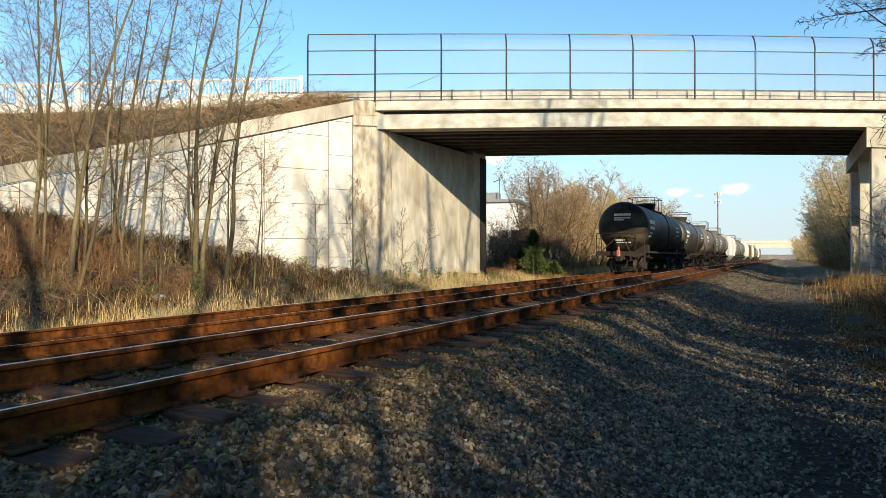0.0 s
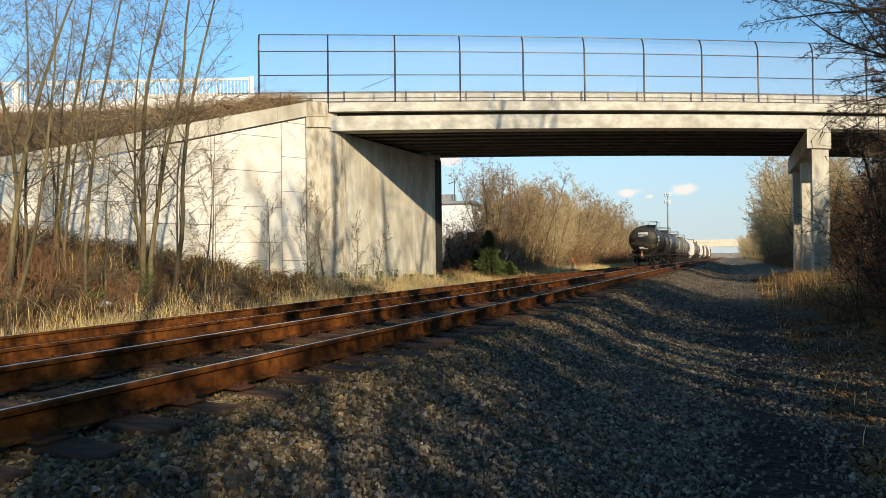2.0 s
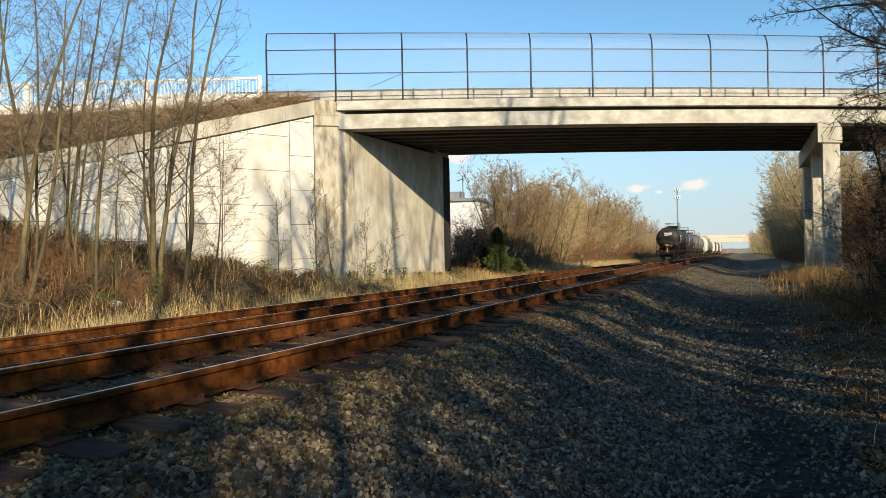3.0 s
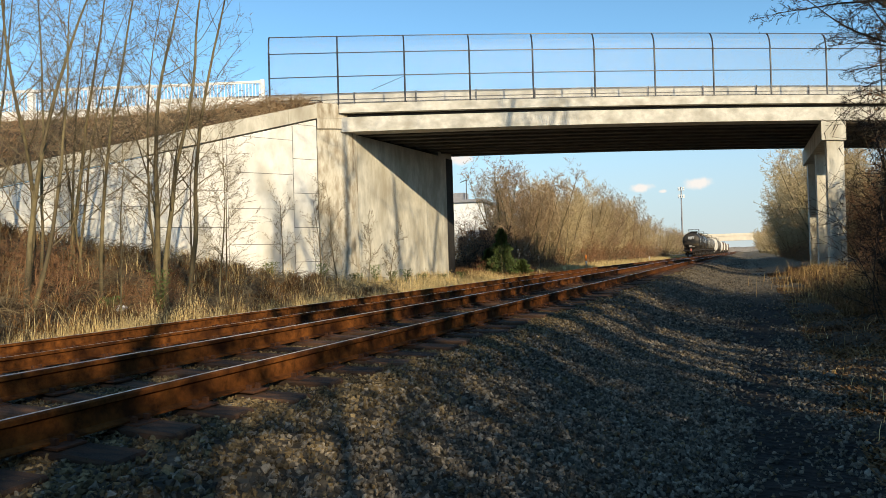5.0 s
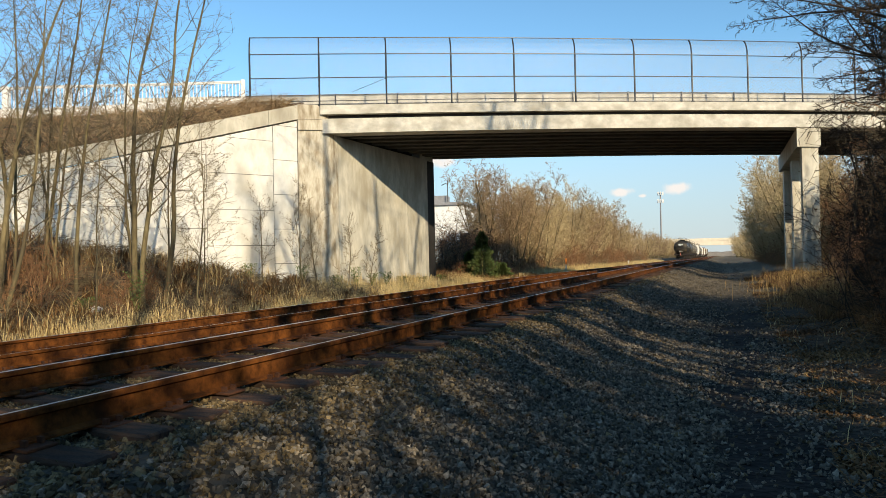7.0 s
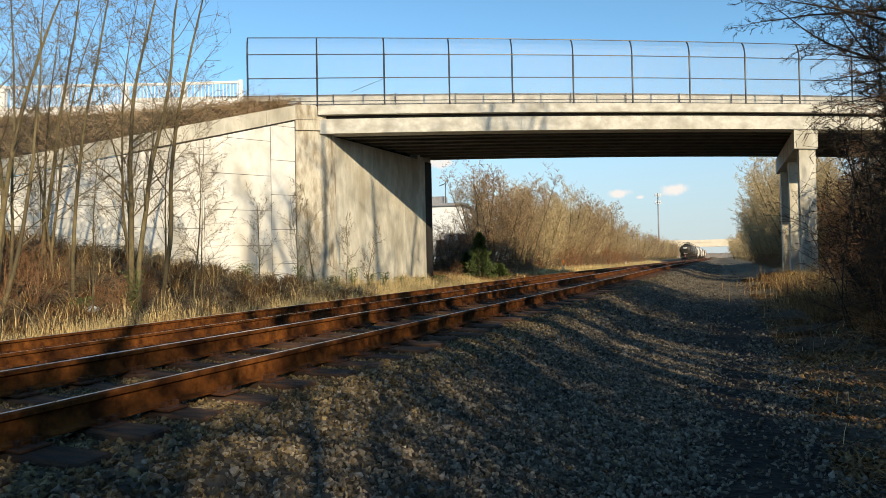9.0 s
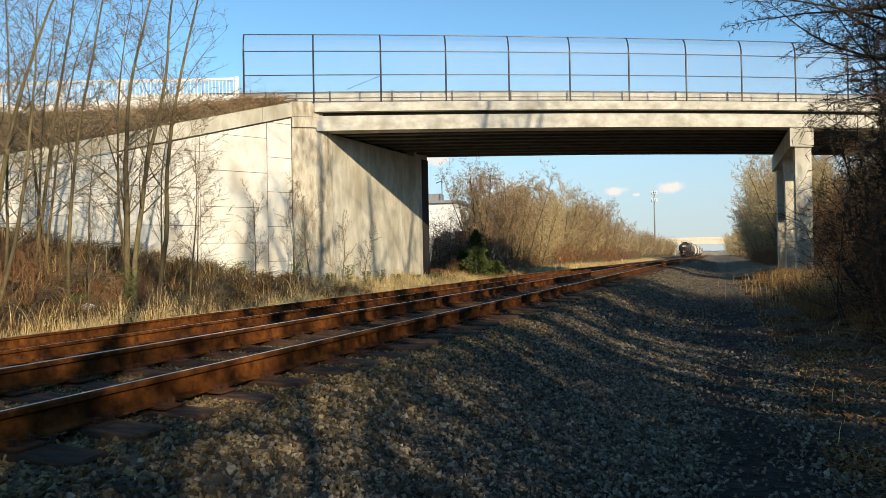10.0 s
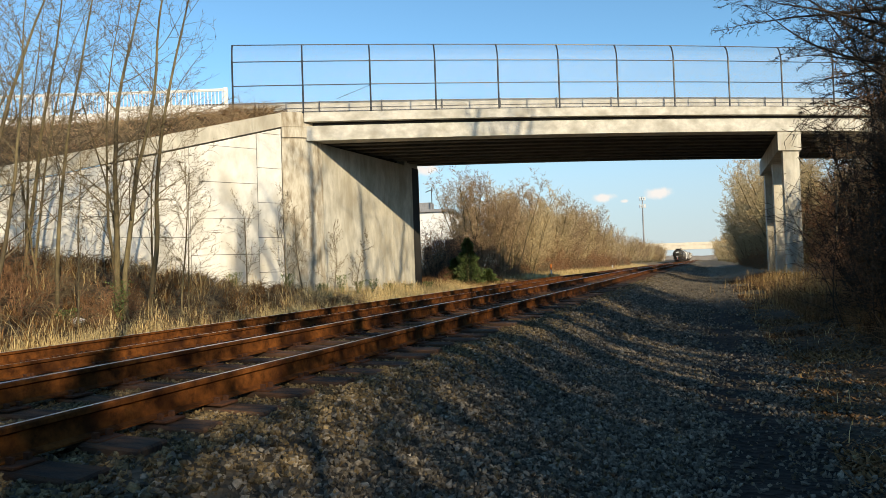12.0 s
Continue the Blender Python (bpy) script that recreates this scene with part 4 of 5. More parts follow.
for kind in CONSIST:
    if kind == "T0":
        c = tank_car(TANK_DUSTY, label="black tank car with dusty sides at the train's end")
    elif kind == "T1":
        c = tank_car(TANK, label="black tank car with white lettering on the rails")
    elif kind == "T2":
        c = tank_car(TANK_GREY, label="dusty dark grey tank car with a railed dome")
    elif kind == "T3":
        c = tank_car(TANK_GREY, label="dull grey tank car in the train")
    elif kind == "H":
        c = hopper_car(HOPPER, "white covered hopper car with ribbed sides")
    elif kind == "H2":
        c = hopper_car(HOPPER, "off-white covered hopper car with stained sides")
    else:
        c = box_car(BOXCAR, "brown ribbed boxcar in the train")
    cars.append(c)
# the flashing marker hung on the last coupler
last = cars[0][0]
b = bmesh.new()
box(b, -0.11, 0.11, -9.10, -8.95, 1.0, 1.40, bevel=0.03)
rod(b, (0, -9.0, 1.42), (0, -9.0, 1.60), 0.06, sides=10)
part("end_marker", b, RED, last, "faded red end-of-train marker")
b = bmesh.new()
box(b, -0.05, 0.05, -9.0, -8.9, 1.6, 1.75, bevel=0.01)
part("brake_wheel_stem", b, UNDER, last)


def car_pose(y):
    a = math.atan2(-(float(shift(y + 6)) - float(shift(y - 6))), 12.0)
    tilt = math.atan2(float(fall(y + 6)) - float(fall(y - 6)), 12.0)
    return Matrix.Translation((FAR_X + float(shift(y)), y, FAR_Z + float(fall(y)))) @ Matrix.Rotation(a, 4, "Z") @ Matrix.Rotation(tilt, 4, "X")


# ---- stones of the ballast ----
def stones(name, count, sizes, xr, yr, seed, label, dens=None, ypow=1.0, material=STONE):
    r = np.random.default_rng(seed)
    x = r.uniform(*xr, count)
    y = yr[0] + (yr[1] - yr[0]) * r.uniform(0, 1, count) ** ypow
    keep = np.ones(count, bool) if dens is None else r.uniform(0, 1, count) < dens(x, y)
    x, y = x[keep], y[keep]
    n = len(x)
    turns = np.arange(6) * math.pi / 3
    gem = np.concatenate([np.stack([np.cos(turns), np.sin(turns), np.zeros(6)], -1), [(0, 0, 1.0), (0, 0, -1.0)]])
    quad = np.array([(k, (k + 1) % 6, 6) for k in range(6)] + [((k + 1) % 6, k, 7) for k in range(6)])
    size = r.uniform(*sizes, (n, 1, 1)) * r.uniform(0.6, 1.15, (n, 1, 1))
    v = (gem[None] * r.uniform(0.55, 1.25, (n, 8, 1)) + r.uniform(-0.28, 0.28, (n, 8, 3))) * r.uniform(0.6, 1.35, (n, 1, 3)) * size
    q = r.normal(size=(n, 4))
    q /= np.linalg.norm(q, axis=1, keepdims=True)
    a, bq, c, d = q.T
    rot = np.stack([1 - 2 * (c * c + d * d), 2 * (bq * c - d * a), 2 * (bq * d + c * a), 2 * (bq * c + d * a), 1 - 2 * (bq * bq + d * d), 2 * (c * d - bq * a),
                    2 * (bq * d - c * a), 2 * (c * d + bq * a), 1 - 2 * (bq * bq + c * c)], -1).reshape(n, 3, 3)
    v = np.einsum("nij,nkj->nki", rot, v)
    z = land(x, y) + np.array([lump_at(a, b) for a, b in zip(x, y)]) + r.uniform(-0.008, 0.022, n) - np.where(np.abs(x - shift(y) + 7.0) < 4.0, 0.010, 0.0)
    v += np.stack([x, y, z], -1)[:, None, :]
    faces = (quad[None] + 8 * np.arange(n)[:, None, None]).reshape(-1, 3)
    return tagged(big_mesh(name, v.reshape(-1, 3), faces, material), label, "ballast", kind="stuff")


def on_bed(x, y):
    xs = x - shift(y)
    wedge = (y > 2.4 + 0.41 * x) & (x > -1.9 * y - 0.8) & (x < 0.24 * y + 0.5)
    return wedge * np.clip((np.abs(xs - 0.15 - 0.12 * np.sin(y * 1.3) - 0.08 * np.sin(y * 2.9)) - 0.08) / 0.5, 0.1, 1.0) * np.interp(xs, (0.3, 0.9), (1.0, 0.12))


def brown_share(x, y):
    """Rusty stones lie by the rail, grey ones down the shoulder."""
    return np.clip((-1.9 - (x - shift(y))) / 1.3, 0.10, 0.95)


def brown_bed(x, y):
    return on_bed(x, y) * brown_share(x, y)


def grey_bed(x, y):
    return on_bed(x, y) * (1 - brown_share(x, y))


for dens, material, tint_word in ((brown_bed, STONE, "rusty brown"), (grey_bed, STONE_GREY, "blue-grey")):
    stones("ballast_stones", 140000, (0.0135, 0.027), (-6.4, 1.5), (1.3, 12.0), 11, "angular " + tint_word + " ballast stones beside the near track", dens, 0.9, material)
    stones("ballast_stones", 40000, (0.018, 0.036), (-8.2, 1.2), (12.0, 36.0), 12, "angular " + tint_word + " ballast stones further along", dens, 1.3, material)
stones("ballast_stones", 9000, (0.024, 0.042), (-11.6, -6.6), (4.0, 34.0), 13, "rusty brown ballast stones between the tracks")
stones("ballast_stones", 16000, (0.03, 0.055), (-7.6, 2.2), (36.0, 140.0), 14, "coarse ballast beyond the bridge", on_bed, 1.2, STONE_GREY)


# ---- bare trees and brush ----
class Wood:
    """Collects tapered limbs as triangles or quads of tubes."""

    def __init__(self, seed):
        self.r = random.Random(seed)
        self.thick, self.fine, self.tips = [], [], []

    def limb(self, p, d, length, rad, depth, o):
        r = self.r
        n = o["seg"][depth]
        step = length / n
        d = d.normalized()
        bend = Vector((r.gauss(0, 1), r.gauss(0, 1), r.gauss(0, 0.7))) * o.get("curl", 0.0)
        for i in range(n):
            k0, k1 = i / n, (i + 1) / n
            ra, rb = rad * (1 - k0 * o["taper"]), rad * (1 - k1 * o["taper"])
            wob = o["wobble"][depth]
            d = (d + Vector((r.gauss(0, wob), r.gauss(0, wob), r.gauss(0, wob) + o["rise"][depth])) + bend).normalized()
            q = p + d * step
            (self.thick if depth <= o["bole"] else self.tips if n == 1 else self.fine).append((p.copy(), q.copy(), ra, rb))
            if depth < len(o["kids"]) and k1 > o["clear"][depth]:
                cnt = o["kids"][depth]
                m = int(cnt) + (1 if r.random() < cnt - int(cnt) else 0)
                for _ in range(m):
                    side = Vector((r.gauss(0, 1), r.gauss(0, 1), r.gauss(0, 0.35)))
                    side = (side - d * side.dot(d)).normalized()
                    nd = (d * o["along"][depth] + side).normalized()
                    f = r.uniform(0.55, 1.0) * (1 - 0.5 * k1 if depth == 0 else 1 - 0.35 * k1)
                    self.limb(p.lerp(q, r.random()), nd, length * o["ratio"][depth] * f, max(rb * o["thin"][depth], o["min"]), depth + 1, o)
            p = q

    def mesh(self, name, segs, sides, material, parent):
        if not segs:
            return None
        a = np.array([s[0] for s in segs], float)
        b = np.array([s[1] for s in segs], float)
        ra = np.array([s[2] for s in segs])[:, None, None]
        rb = np.array([s[3] for s in segs])[:, None, None]
        d = b - a
        d /= np.linalg.norm(d, axis=1, keepdims=True) + 1e-9
        ref = np.where(np.abs(d[:, 2:3]) > 0.9, np.array([[1.0, 0, 0]]), np.array([[0, 0, 1.0]]))
        u = np.cross(d, ref)
        u /= np.linalg.norm(u, axis=1, keepdims=True)
        w = np.cross(d, u)
        ang = np.arange(sides) * 2 * math.pi / sides
        ring = np.cos(ang)[None, :, None] * u[:, None, :] + np.sin(ang)[None, :, None] * w[:, None, :]
        v = np.concatenate([a[:, None, :] + ring * ra, b[:, None, :] + ring * rb], 1).reshape(-1, 3)
        i = np.arange(sides)
        f = np.stack([i, (i + 1) % sides, (i + 1) % sides + sides, i + sides], -1)
        f = (f[None] + (2 * sides) * np.arange(len(segs))[:, None, None]).reshape(-1, 4)
        return big_mesh(name, v, f, material, parent, smooth=sides > 4)


    def needles(self, name, material, parent):
        """The last twigs, each a slim three-sided point."""
        if not self.tips:
            return
        a = np.array([s[0] for s in self.tips], float)
        b = np.array([s[1] for s in self.tips], float)
        rad = np.array([s[2] for s in self.tips])[:, None] * 1.3
        d = b - a
        u = np.cross(d, np.array([0.3, 0.2, 1.0]))
        u /= np.linalg.norm(u, axis=1, keepdims=True) + 1e-9
        w = np.cross(d, u)
        w /= np.linalg.norm(w, axis=1, keepdims=True) + 1e-9
        v = np.stack([a + u * rad, a - u * rad * 0.5 + w * rad * 0.87, a - u * rad * 0.5 - w * rad * 0.87, b], 1).reshape(-1, 3)
        f = np.array([(0, 1, 3), (1, 2, 3), (2, 0, 3)])
        f = (f[None] + 4 * np.arange(len(a))[:, None, None]).reshape(-1, 3)
        big_mesh(name, v, f, material, parent)


def plant(name, seed, stems, o, bark, twig, label, category, group=""):
    """stems: (x, y, lean x, lean y, length, radius), about the plant's own foot."""
    w = Wood(seed)
    t = tagged(empty(name), label, category, group=group)
    for x, y, lx, ly, length, rad in stems:
        w.limb(Vector((x, y, -0.25)), Vector((lx, ly, 1)), length, rad, 0, o)
        w.mesh("trunk", w.thick, 6, bark, t)
        w.thick = []
    crown = w.mesh("crown", w.fine, 3, twig, t)
    w.needles("fine_crown", twig, crown)
    return t


SAPLING = dict(seg=(16, 10, 6, 3), taper=0.88, wobble=(0.038, 0.08, 0.12, 0.16), rise=(0.012, 0.03, 0.025, 0.02), kids=(1.5, 1.0, 0.75), clear=(0.22, 0.12, 0.15),
               along=(0.9, 0.95, 0.9), ratio=(0.40, 0.44, 0.5), thin=(0.40, 0.5, 0.6), min=0.0060, bole=0, curl=0.007)
BUSHY = dict(seg=(7, 5, 3, 1), taper=0.86, wobble=(0.06, 0.12, 0.17, 0.15), rise=(0.02, 0.03, 0.02, 0.02), kids=(2.5, 2.1, 1.9), clear=(0.2, 0.15, 0.1),
             along=(1.15, 0.95, 0.9), ratio=(0.48, 0.52, 0.85), thin=(0.5, 0.5, 0.6), min=0.009, bole=0)
SHRUB = dict(seg=(5, 3, 2), taper=0.75, wobble=(0.14, 0.2, 0.25), rise=(0.0, 0.0, 0.0), kids=(2.5, 2.3), clear=(0.1, 0.1),
             along=(0.7, 0.7), ratio=(0.5, 0.55), thin=(0.6, 0.7), min=0.006, bole=-1)
SPREAD = dict(seg=(7, 6, 4, 2), taper=0.85, wobble=(0.08, 0.16, 0.22, 0.25), rise=(0.02, 0.03, 0.0, 0.0), kids=(2.2, 1.9, 1.8), clear=(0.2, 0.1, 0.05),
              along=(0.5, 0.8, 0.8), ratio=(0.58, 0.46, 0.45), thin=(0.5, 0.5, 0.55), min=0.006, bole=0)
TALL = dict(seg=(9, 6, 3), taper=0.72, wobble=(0.05, 0.12, 0.2), rise=(0.03, 0.06, 0.04), kids=(2.6, 2.4), clear=(0.22, 0.1),
            along=(0.9, 0.8), ratio=(0.36, 0.5), thin=(0.42, 0.5), min=0.012, bole=0)


def foot(x, y, sink=0.05):
    return float(land(x, y)) - sink


def put(t, x, y, turn=0.0, size=1.0, lean=(0, 0)):
    t.matrix_basis = pose(x, y, foot(x, y), lean[0], lean[1], turn)
    return t


# the slim trees before the wing wall: spot, and stems about it
BANK_TREES = (
    (-15.47, 14.3, "multi-stemmed bare tree with a forked trunk before the wing wall", ((0, 0, -0.01, 0.0, 11.5, 0.115), (0.18, 0.1, 0.05, 0.03, 12.0, 0.10), (-0.1, 0.2, -0.09, -0.02, 9.5, 0.06))),
    (-15.4, 15.2, "leaning bare tree before the wing wall", ((0, 0, 0.16, 0.07, 11.5, 0.10), (0.1, 0.1, 0.08, 0.0, 7.0, 0.045))),
    (-16.61, 13.3, "straight slim bare tree on the brushy bank", ((0, 0, 0.06, 0.03, 11.0, 0.075),)),
    (-19.0, 14.1, "straight slim bare tree on the brushy bank", ((0, 0, 0.02, 0.02, 10.5, 0.085), (0.2, 0.1, -0.08, 0.0, 9.0, 0.06))),
    (-16.2, 10.9, "bare tree with two pale stems on the bank", ((0, 0, -0.02, 0.0, 10.5, 0.10), (0.15, 0, 0.22, 0.12, 9.0, 0.075))),
    (-17.4, 11.8, "bare tree with two pale stems on the bank", ((0, 0, 0.03, 0.0, 11.0, 0.085), (0.2, 0.1, 0.13, 0.05, 9.5, 0.06))),
    (-18.2, 11.2, "bare tree with two pale stems on the bank", ((0, 0, -0.04, 0.0, 10.5, 0.08), (0.1, 0.2, 0.06, 0.0, 9.0, 0.06))),
    (-17.9, 13.6, "thin bare sapling on the brushy bank", ((0, 0, 0.05, 0.02, 9.5, 0.055), (0.2, 0, -0.05, 0.0, 8.0, 0.045))),
    (-16.1, 15.0, "thin bare sapling on the brushy bank", ((0, 0, 0.02, 0.0, 8.5, 0.05),)),
    (-15.2, 16.4, "thin bare sapling on the brushy bank", ((0, 0, 0.03, 0.0, 6.0, 0.04), (0.15, 0.1, 0.12, 0.05, 5.0, 0.03))),
    (-14.6, 12.3, "thin bare sapling on the brushy bank", ((0, 0, -0.16, 0.03, 6.0, 0.035),)),
    (-20.4, 12.6, "thin bare sapling on the brushy bank", ((0, 0, 0.05, 0.0, 10.0, 0.065), (0.3, 0.1, 0.14, 0.0, 8.5, 0.05))),
    (-19.3, 10.2, "thin bare sapling on the brushy bank", ((0, 0, 0.02, 0.0, 10.0, 0.07), (0.2, 0.2, -0.1, 0.0, 8.5, 0.05))),
)
for i, (x, y, words, stems) in enumerate(BANK_TREES):
    put(plant("bare_tree", 21 + i, [(*q[:5], q[5] * 0.82) for q in stems], SAPLING, BARK, TWIG, words, "tree", "bare trees by the wing wall"), x, y)
YOUNG = dict(SAPLING, kids=(1.1, 1.0, 1.0), along=(1.3, 1.0, 0.9), ratio=(0.42, 0.5, 0.5), clear=(0.15, 0.1, 0.1), min=0.006)
for i, (x, y, h, rad) in enumerate(((-18.35, 23.6, 5.0, 0.03), (-17.15, 24.7, 4.3, 0.03), (-16.55, 25.1, 4.8, 0.035), (-15.9, 26.6, 3.4, 0.025), (-15.9, 28.6, 3.0, 0.025))):
    put(plant("young_tree", 27 + i * 3, [(0, 0, 0.0, 0.0, h, rad)], YOUNG, TWIG, TWIG, "small bare tree close to the concrete wall", "tree", "young trees by the wall"), x, y)

# background woods: a few kinds, repeated
kinds = []
for i in range(5):
    rr = random.Random(40 + i)
    stems = []
    for k in range(7):
        a, ln = k * 0.9 + rr.uniform(-0.4, 0.4), rr.uniform(0.05, 0.6)
        stems.append((0.35 * math.cos(a), 0.35 * math.sin(a), ln * math.cos(a), ln * math.sin(a), rr.uniform(5.4, 7.4) * (1 - 0.15 * ln), rr.uniform(0.06, 0.10)))
    kinds.append(plant("bare_tree", 50 + i, stems, BUSHY, BARK, (TWIG_PALE, TWIG_PALE, TWIG_TAN, TWIG_PALE, TWIG_TAN)[i], "leafless pale bushy tree beside the railway", "tree", "bare trees along the line"))


def repeat(sources, spots, turn_seed):
    """The first spots take the sources themselves, the rest copies of them."""
    r = random.Random(turn_seed)
    used = set()
    for x, y, k, size, tall in spots:
        m = Matrix.Translation((x, y, foot(x, y))) @ Matrix.Rotation(r.uniform(0, 6.28), 4, "Z") @ Matrix.Diagonal((size, size, size * tall, 1))
        ob = sources[k] if k not in used else copy_thing(sources[k], m)
        used.add(k)
        ob.matrix_basis = m


wr = random.Random(5)
spots = []
y = 57.0
while y < 330:
    x = -17.2 + float(shift(y)) - wr.uniform(0, 2.0) + (1.2 if y < 63 else 0)
    spots.append((x, y, wr.randrange(5), wr.uniform(0.85, 1.05) * (1.05 if y < 61 else 1.12 if y < 70 else 1.35 if y < 80 else 1.3 if y < 125 else 1.05), wr.uniform(0.9, 1.1)))
    if 73 < y < 120:
        spots.append((x - wr.uniform(3.5, 6), y + wr.uniform(-2, 2), wr.randrange(5), wr.uniform(1.05, 1.25), 1.0))
    y += wr.uniform(2.4, 3.6) if y < 130 else wr.uniform(5, 9)
y = 66.0
while y < 300:
    x = 5.2 + float(shift(y)) + wr.uniform(0, 1.4)
    spots.append((x, y, wr.choice((0, 1, 3)), wr.uniform(1.4, 1.6) if y < 100 else wr.uniform(1.0, 1.3), wr.uniform(0.9, 1.1)))
    if y < 110:
        spots.append((x + wr.uniform(3, 4.5), y + wr.uniform(-1, 1), wr.choice((0, 1, 3)), wr.uniform(1.4, 1.6), 1.0))
    y += wr.uniform(2.6, 3.6) if y < 110 else wr.uniform(7, 12)
spots += [(-20.2, 57.6, 2, 1.3, 1.05), (-18.6, 56.2, 4, 1.1, 1.05), (-22.4, 63.0, 4, 1.25, 1.0), (-17.4, 60.4, 2, 1.25, 1.05)]
repeat(kinds, spots, 6)

# trees beside the path
rk = [plant("bare_tree", 60, [(0, 0, -0.10, 0.0, 7.5, 0.14), (0.3, 0, 0.1, 0.1, 6.5, 0.10)], SPREAD, TWIG_DARK, TWIG_DARK, "dark spreading bare tree beside the path", "tree", "trees beside the path"),
      plant("bare_tree", 61, [(0, 0, -0.2, 0.05, 6.5, 0.12), (0.4, 0.2, 0.05, -0.1, 7.4, 0.11)], SPREAD, TWIG_DARK, TWIG_DARK, "dark spreading bare tree beside the path", "tree", "trees beside the path")]
repeat(rk, [(6.0, 14.0, 0, 0.9, 1.0), (6.6, 11.0, 1, 0.9, 1.0), (5.6, 8.2, 1, 0.8, 1.0)], 16)
HANG = dict(seg=(13, 11, 8, 4), taper=0.9, wobble=(0.06, 0.09, 0.11, 0.14), rise=(0.0, 0.012, 0.02, 0.02), kids=(1.7, 0.9, 0.5), clear=(0.1, 0.1, 0.1),
            along=(0.9, 0.9, 0.8), ratio=(0.38, 0.5, 0.5), thin=(0.5, 0.55, 0.6), min=0.0060, bole=0, curl=0.055)


def overhanging_tree(seed, x, y):
    """A tree just past the path's edge whose long limbs reach out over it."""
    w = Wood(seed)
    t = tagged(empty("overhanging_tree"), "dark bare tree with long limbs arching over the path", "tree", group="trees beside the path")
    w.limb(Vector((0, 0, -0.25)), Vector((0.05, 0.0, 1)), 10.0, 0.16, 0, dict(HANG, kids=(0.6, 0.9, 0.5), clear=(0.6, 0.1, 0.1), wobble=(0.03, 0.09, 0.11, 0.14), curl=0.01))
    w.mesh("trunk", w.thick, 8, TWIG_DARK, t)
    w.thick = []
    for z, dy, dz, length, rad in ((4.3, 0.22, 0.26, 3.8, 0.04), (4.7, 0.05, 0.22, 4.3, 0.045), (5.1, 0.2, 0.18, 4.4, 0.05), (5.6, -0.02, 0.14, 4.5, 0.05),
                                   (6.1, 0.1, 0.14, 4.2, 0.05), (6.7, 0.0, 0.12, 4.3, 0.05), (7.3, 0.08, 0.1, 4.0, 0.045), (5.2, -0.12, 0.06, 3.2, 0.035), (3.7, 0.1, 0.2, 2.9, 0.035), (4.0, -0.1, 0.28, 2.9, 0.035), (4.5, 0.3, 0.1, 3.0, 0.035), (4.9, 0.1, 0.3, 3.4, 0.04)):
        w.limb(Vector((-0.05, 0, z)), Vector((-1, dy, dz)), length, rad, 0, HANG)
        w.mesh("limb", w.thick, 6, TWIG_DARK, t)
        w.thick = []
    crown = w.mesh("crown", w.fine, 3, TWIG_DARK, t)
    w.needles("fine_crown", TWIG_DARK, crown)
    put(t, x, y)


overhanging_tree(62, 4.7, 16.6)
overhanging_tree(66, 6.6, 19.3)
BRUSH = dict(seg=(8, 5, 3, 1), taper=0.8, wobble=(0.09, 0.15, 0.2, 0.2), rise=(0.02, 0.02, 0.0, 0.0), kids=(2.6, 2.4, 2.0), clear=(0.04, 0.1, 0.1),
             along=(0.8, 0.8, 0.8), ratio=(0.32, 0.5, 0.55), thin=(0.5, 0.55, 0.7), min=0.0066, bole=0)
bk = []
for i in range(2):
    br = random.Random(95 + i)
    bk.append(plant("thicket_bush", 95 + i, [(br.uniform(-0.5, 0.5), br.uniform(-0.5, 0.5), br.uniform(-0.2, 0.2), br.uniform(-0.2, 0.2), br.uniform(4.2, 5.8), 0.03) for _ in range(6)], BRUSH,
                    TWIG_DARK, (TWIG_DARK, TWIG_RED)[i], "tall dense tangled leafless bush beside the path", "bush", "thicket bushes"))
repeat(bk, [(3.1, 16.4, 1, 0.75, 1.2), (3.5, 17.6, 0, 0.75, 1.5), (3.3, 15.2, 0, 0.8, 1.1), (3.9, 16.8, 1, 0.95, 1.6), (4.3, 17.6, 0, 1.05, 1.0), (4.2, 15.6, 0, 1.0, 1.0), (5.8, 15.0, 1, 1.0, 1.0),
            (4.9, 13.4, 0, 1.0, 1.0), (4.8, 11.6, 0, 0.9, 1.0), (6.0, 12.4, 0, 1.1, 1.0), (4.9, 9.8, 0, 0.9, 1.0), (4.6, 1.2, 0, 1.1, 1.05), (4.9, 2.4, 0, 1.05, 1.05), (5.5, 0.3, 0, 1.1, 1.1), (5.4, 1.8, 0, 1.2, 1.1), (4.4, 17.9, 1, 0.85, 1.4), (5.0, -3.4, 0, 1.15, 1.15), (5.6, -4.7, 0, 1.25, 1.15), (5.6, -0.9, 0, 0.85, 1.0), (6.9, 36.3, 0, 1.2, 1.0), (8.0, 35.3, 1, 1.35, 1.0), (9.2, 34.4, 0, 1.45, 1.0), (6.2, 37.6, 1, 1.1, 1.0)], 24)
POLE = dict(SAPLING, kids=(0.8, 0.8, 0.8), clear=(0.55, 0.2, 0.2), ratio=(0.26, 0.5, 0.5))
pk = [plant("slim_tree", 97 + i, [(0, 0, 0.0, 0.0, 8.0, 0.065), (0.7, 0.3, 0.04, 0.02, 7.0, 0.055), (-0.4, 0.6, -0.05, 0.0, 7.4, 0.06)], POLE, BARK_DARK, TWIG,
            "clump of slim straight bare stems behind the dry grass", "tree", "slim trees past the thicket") for i in range(2)]
pr2 = random.Random(71)
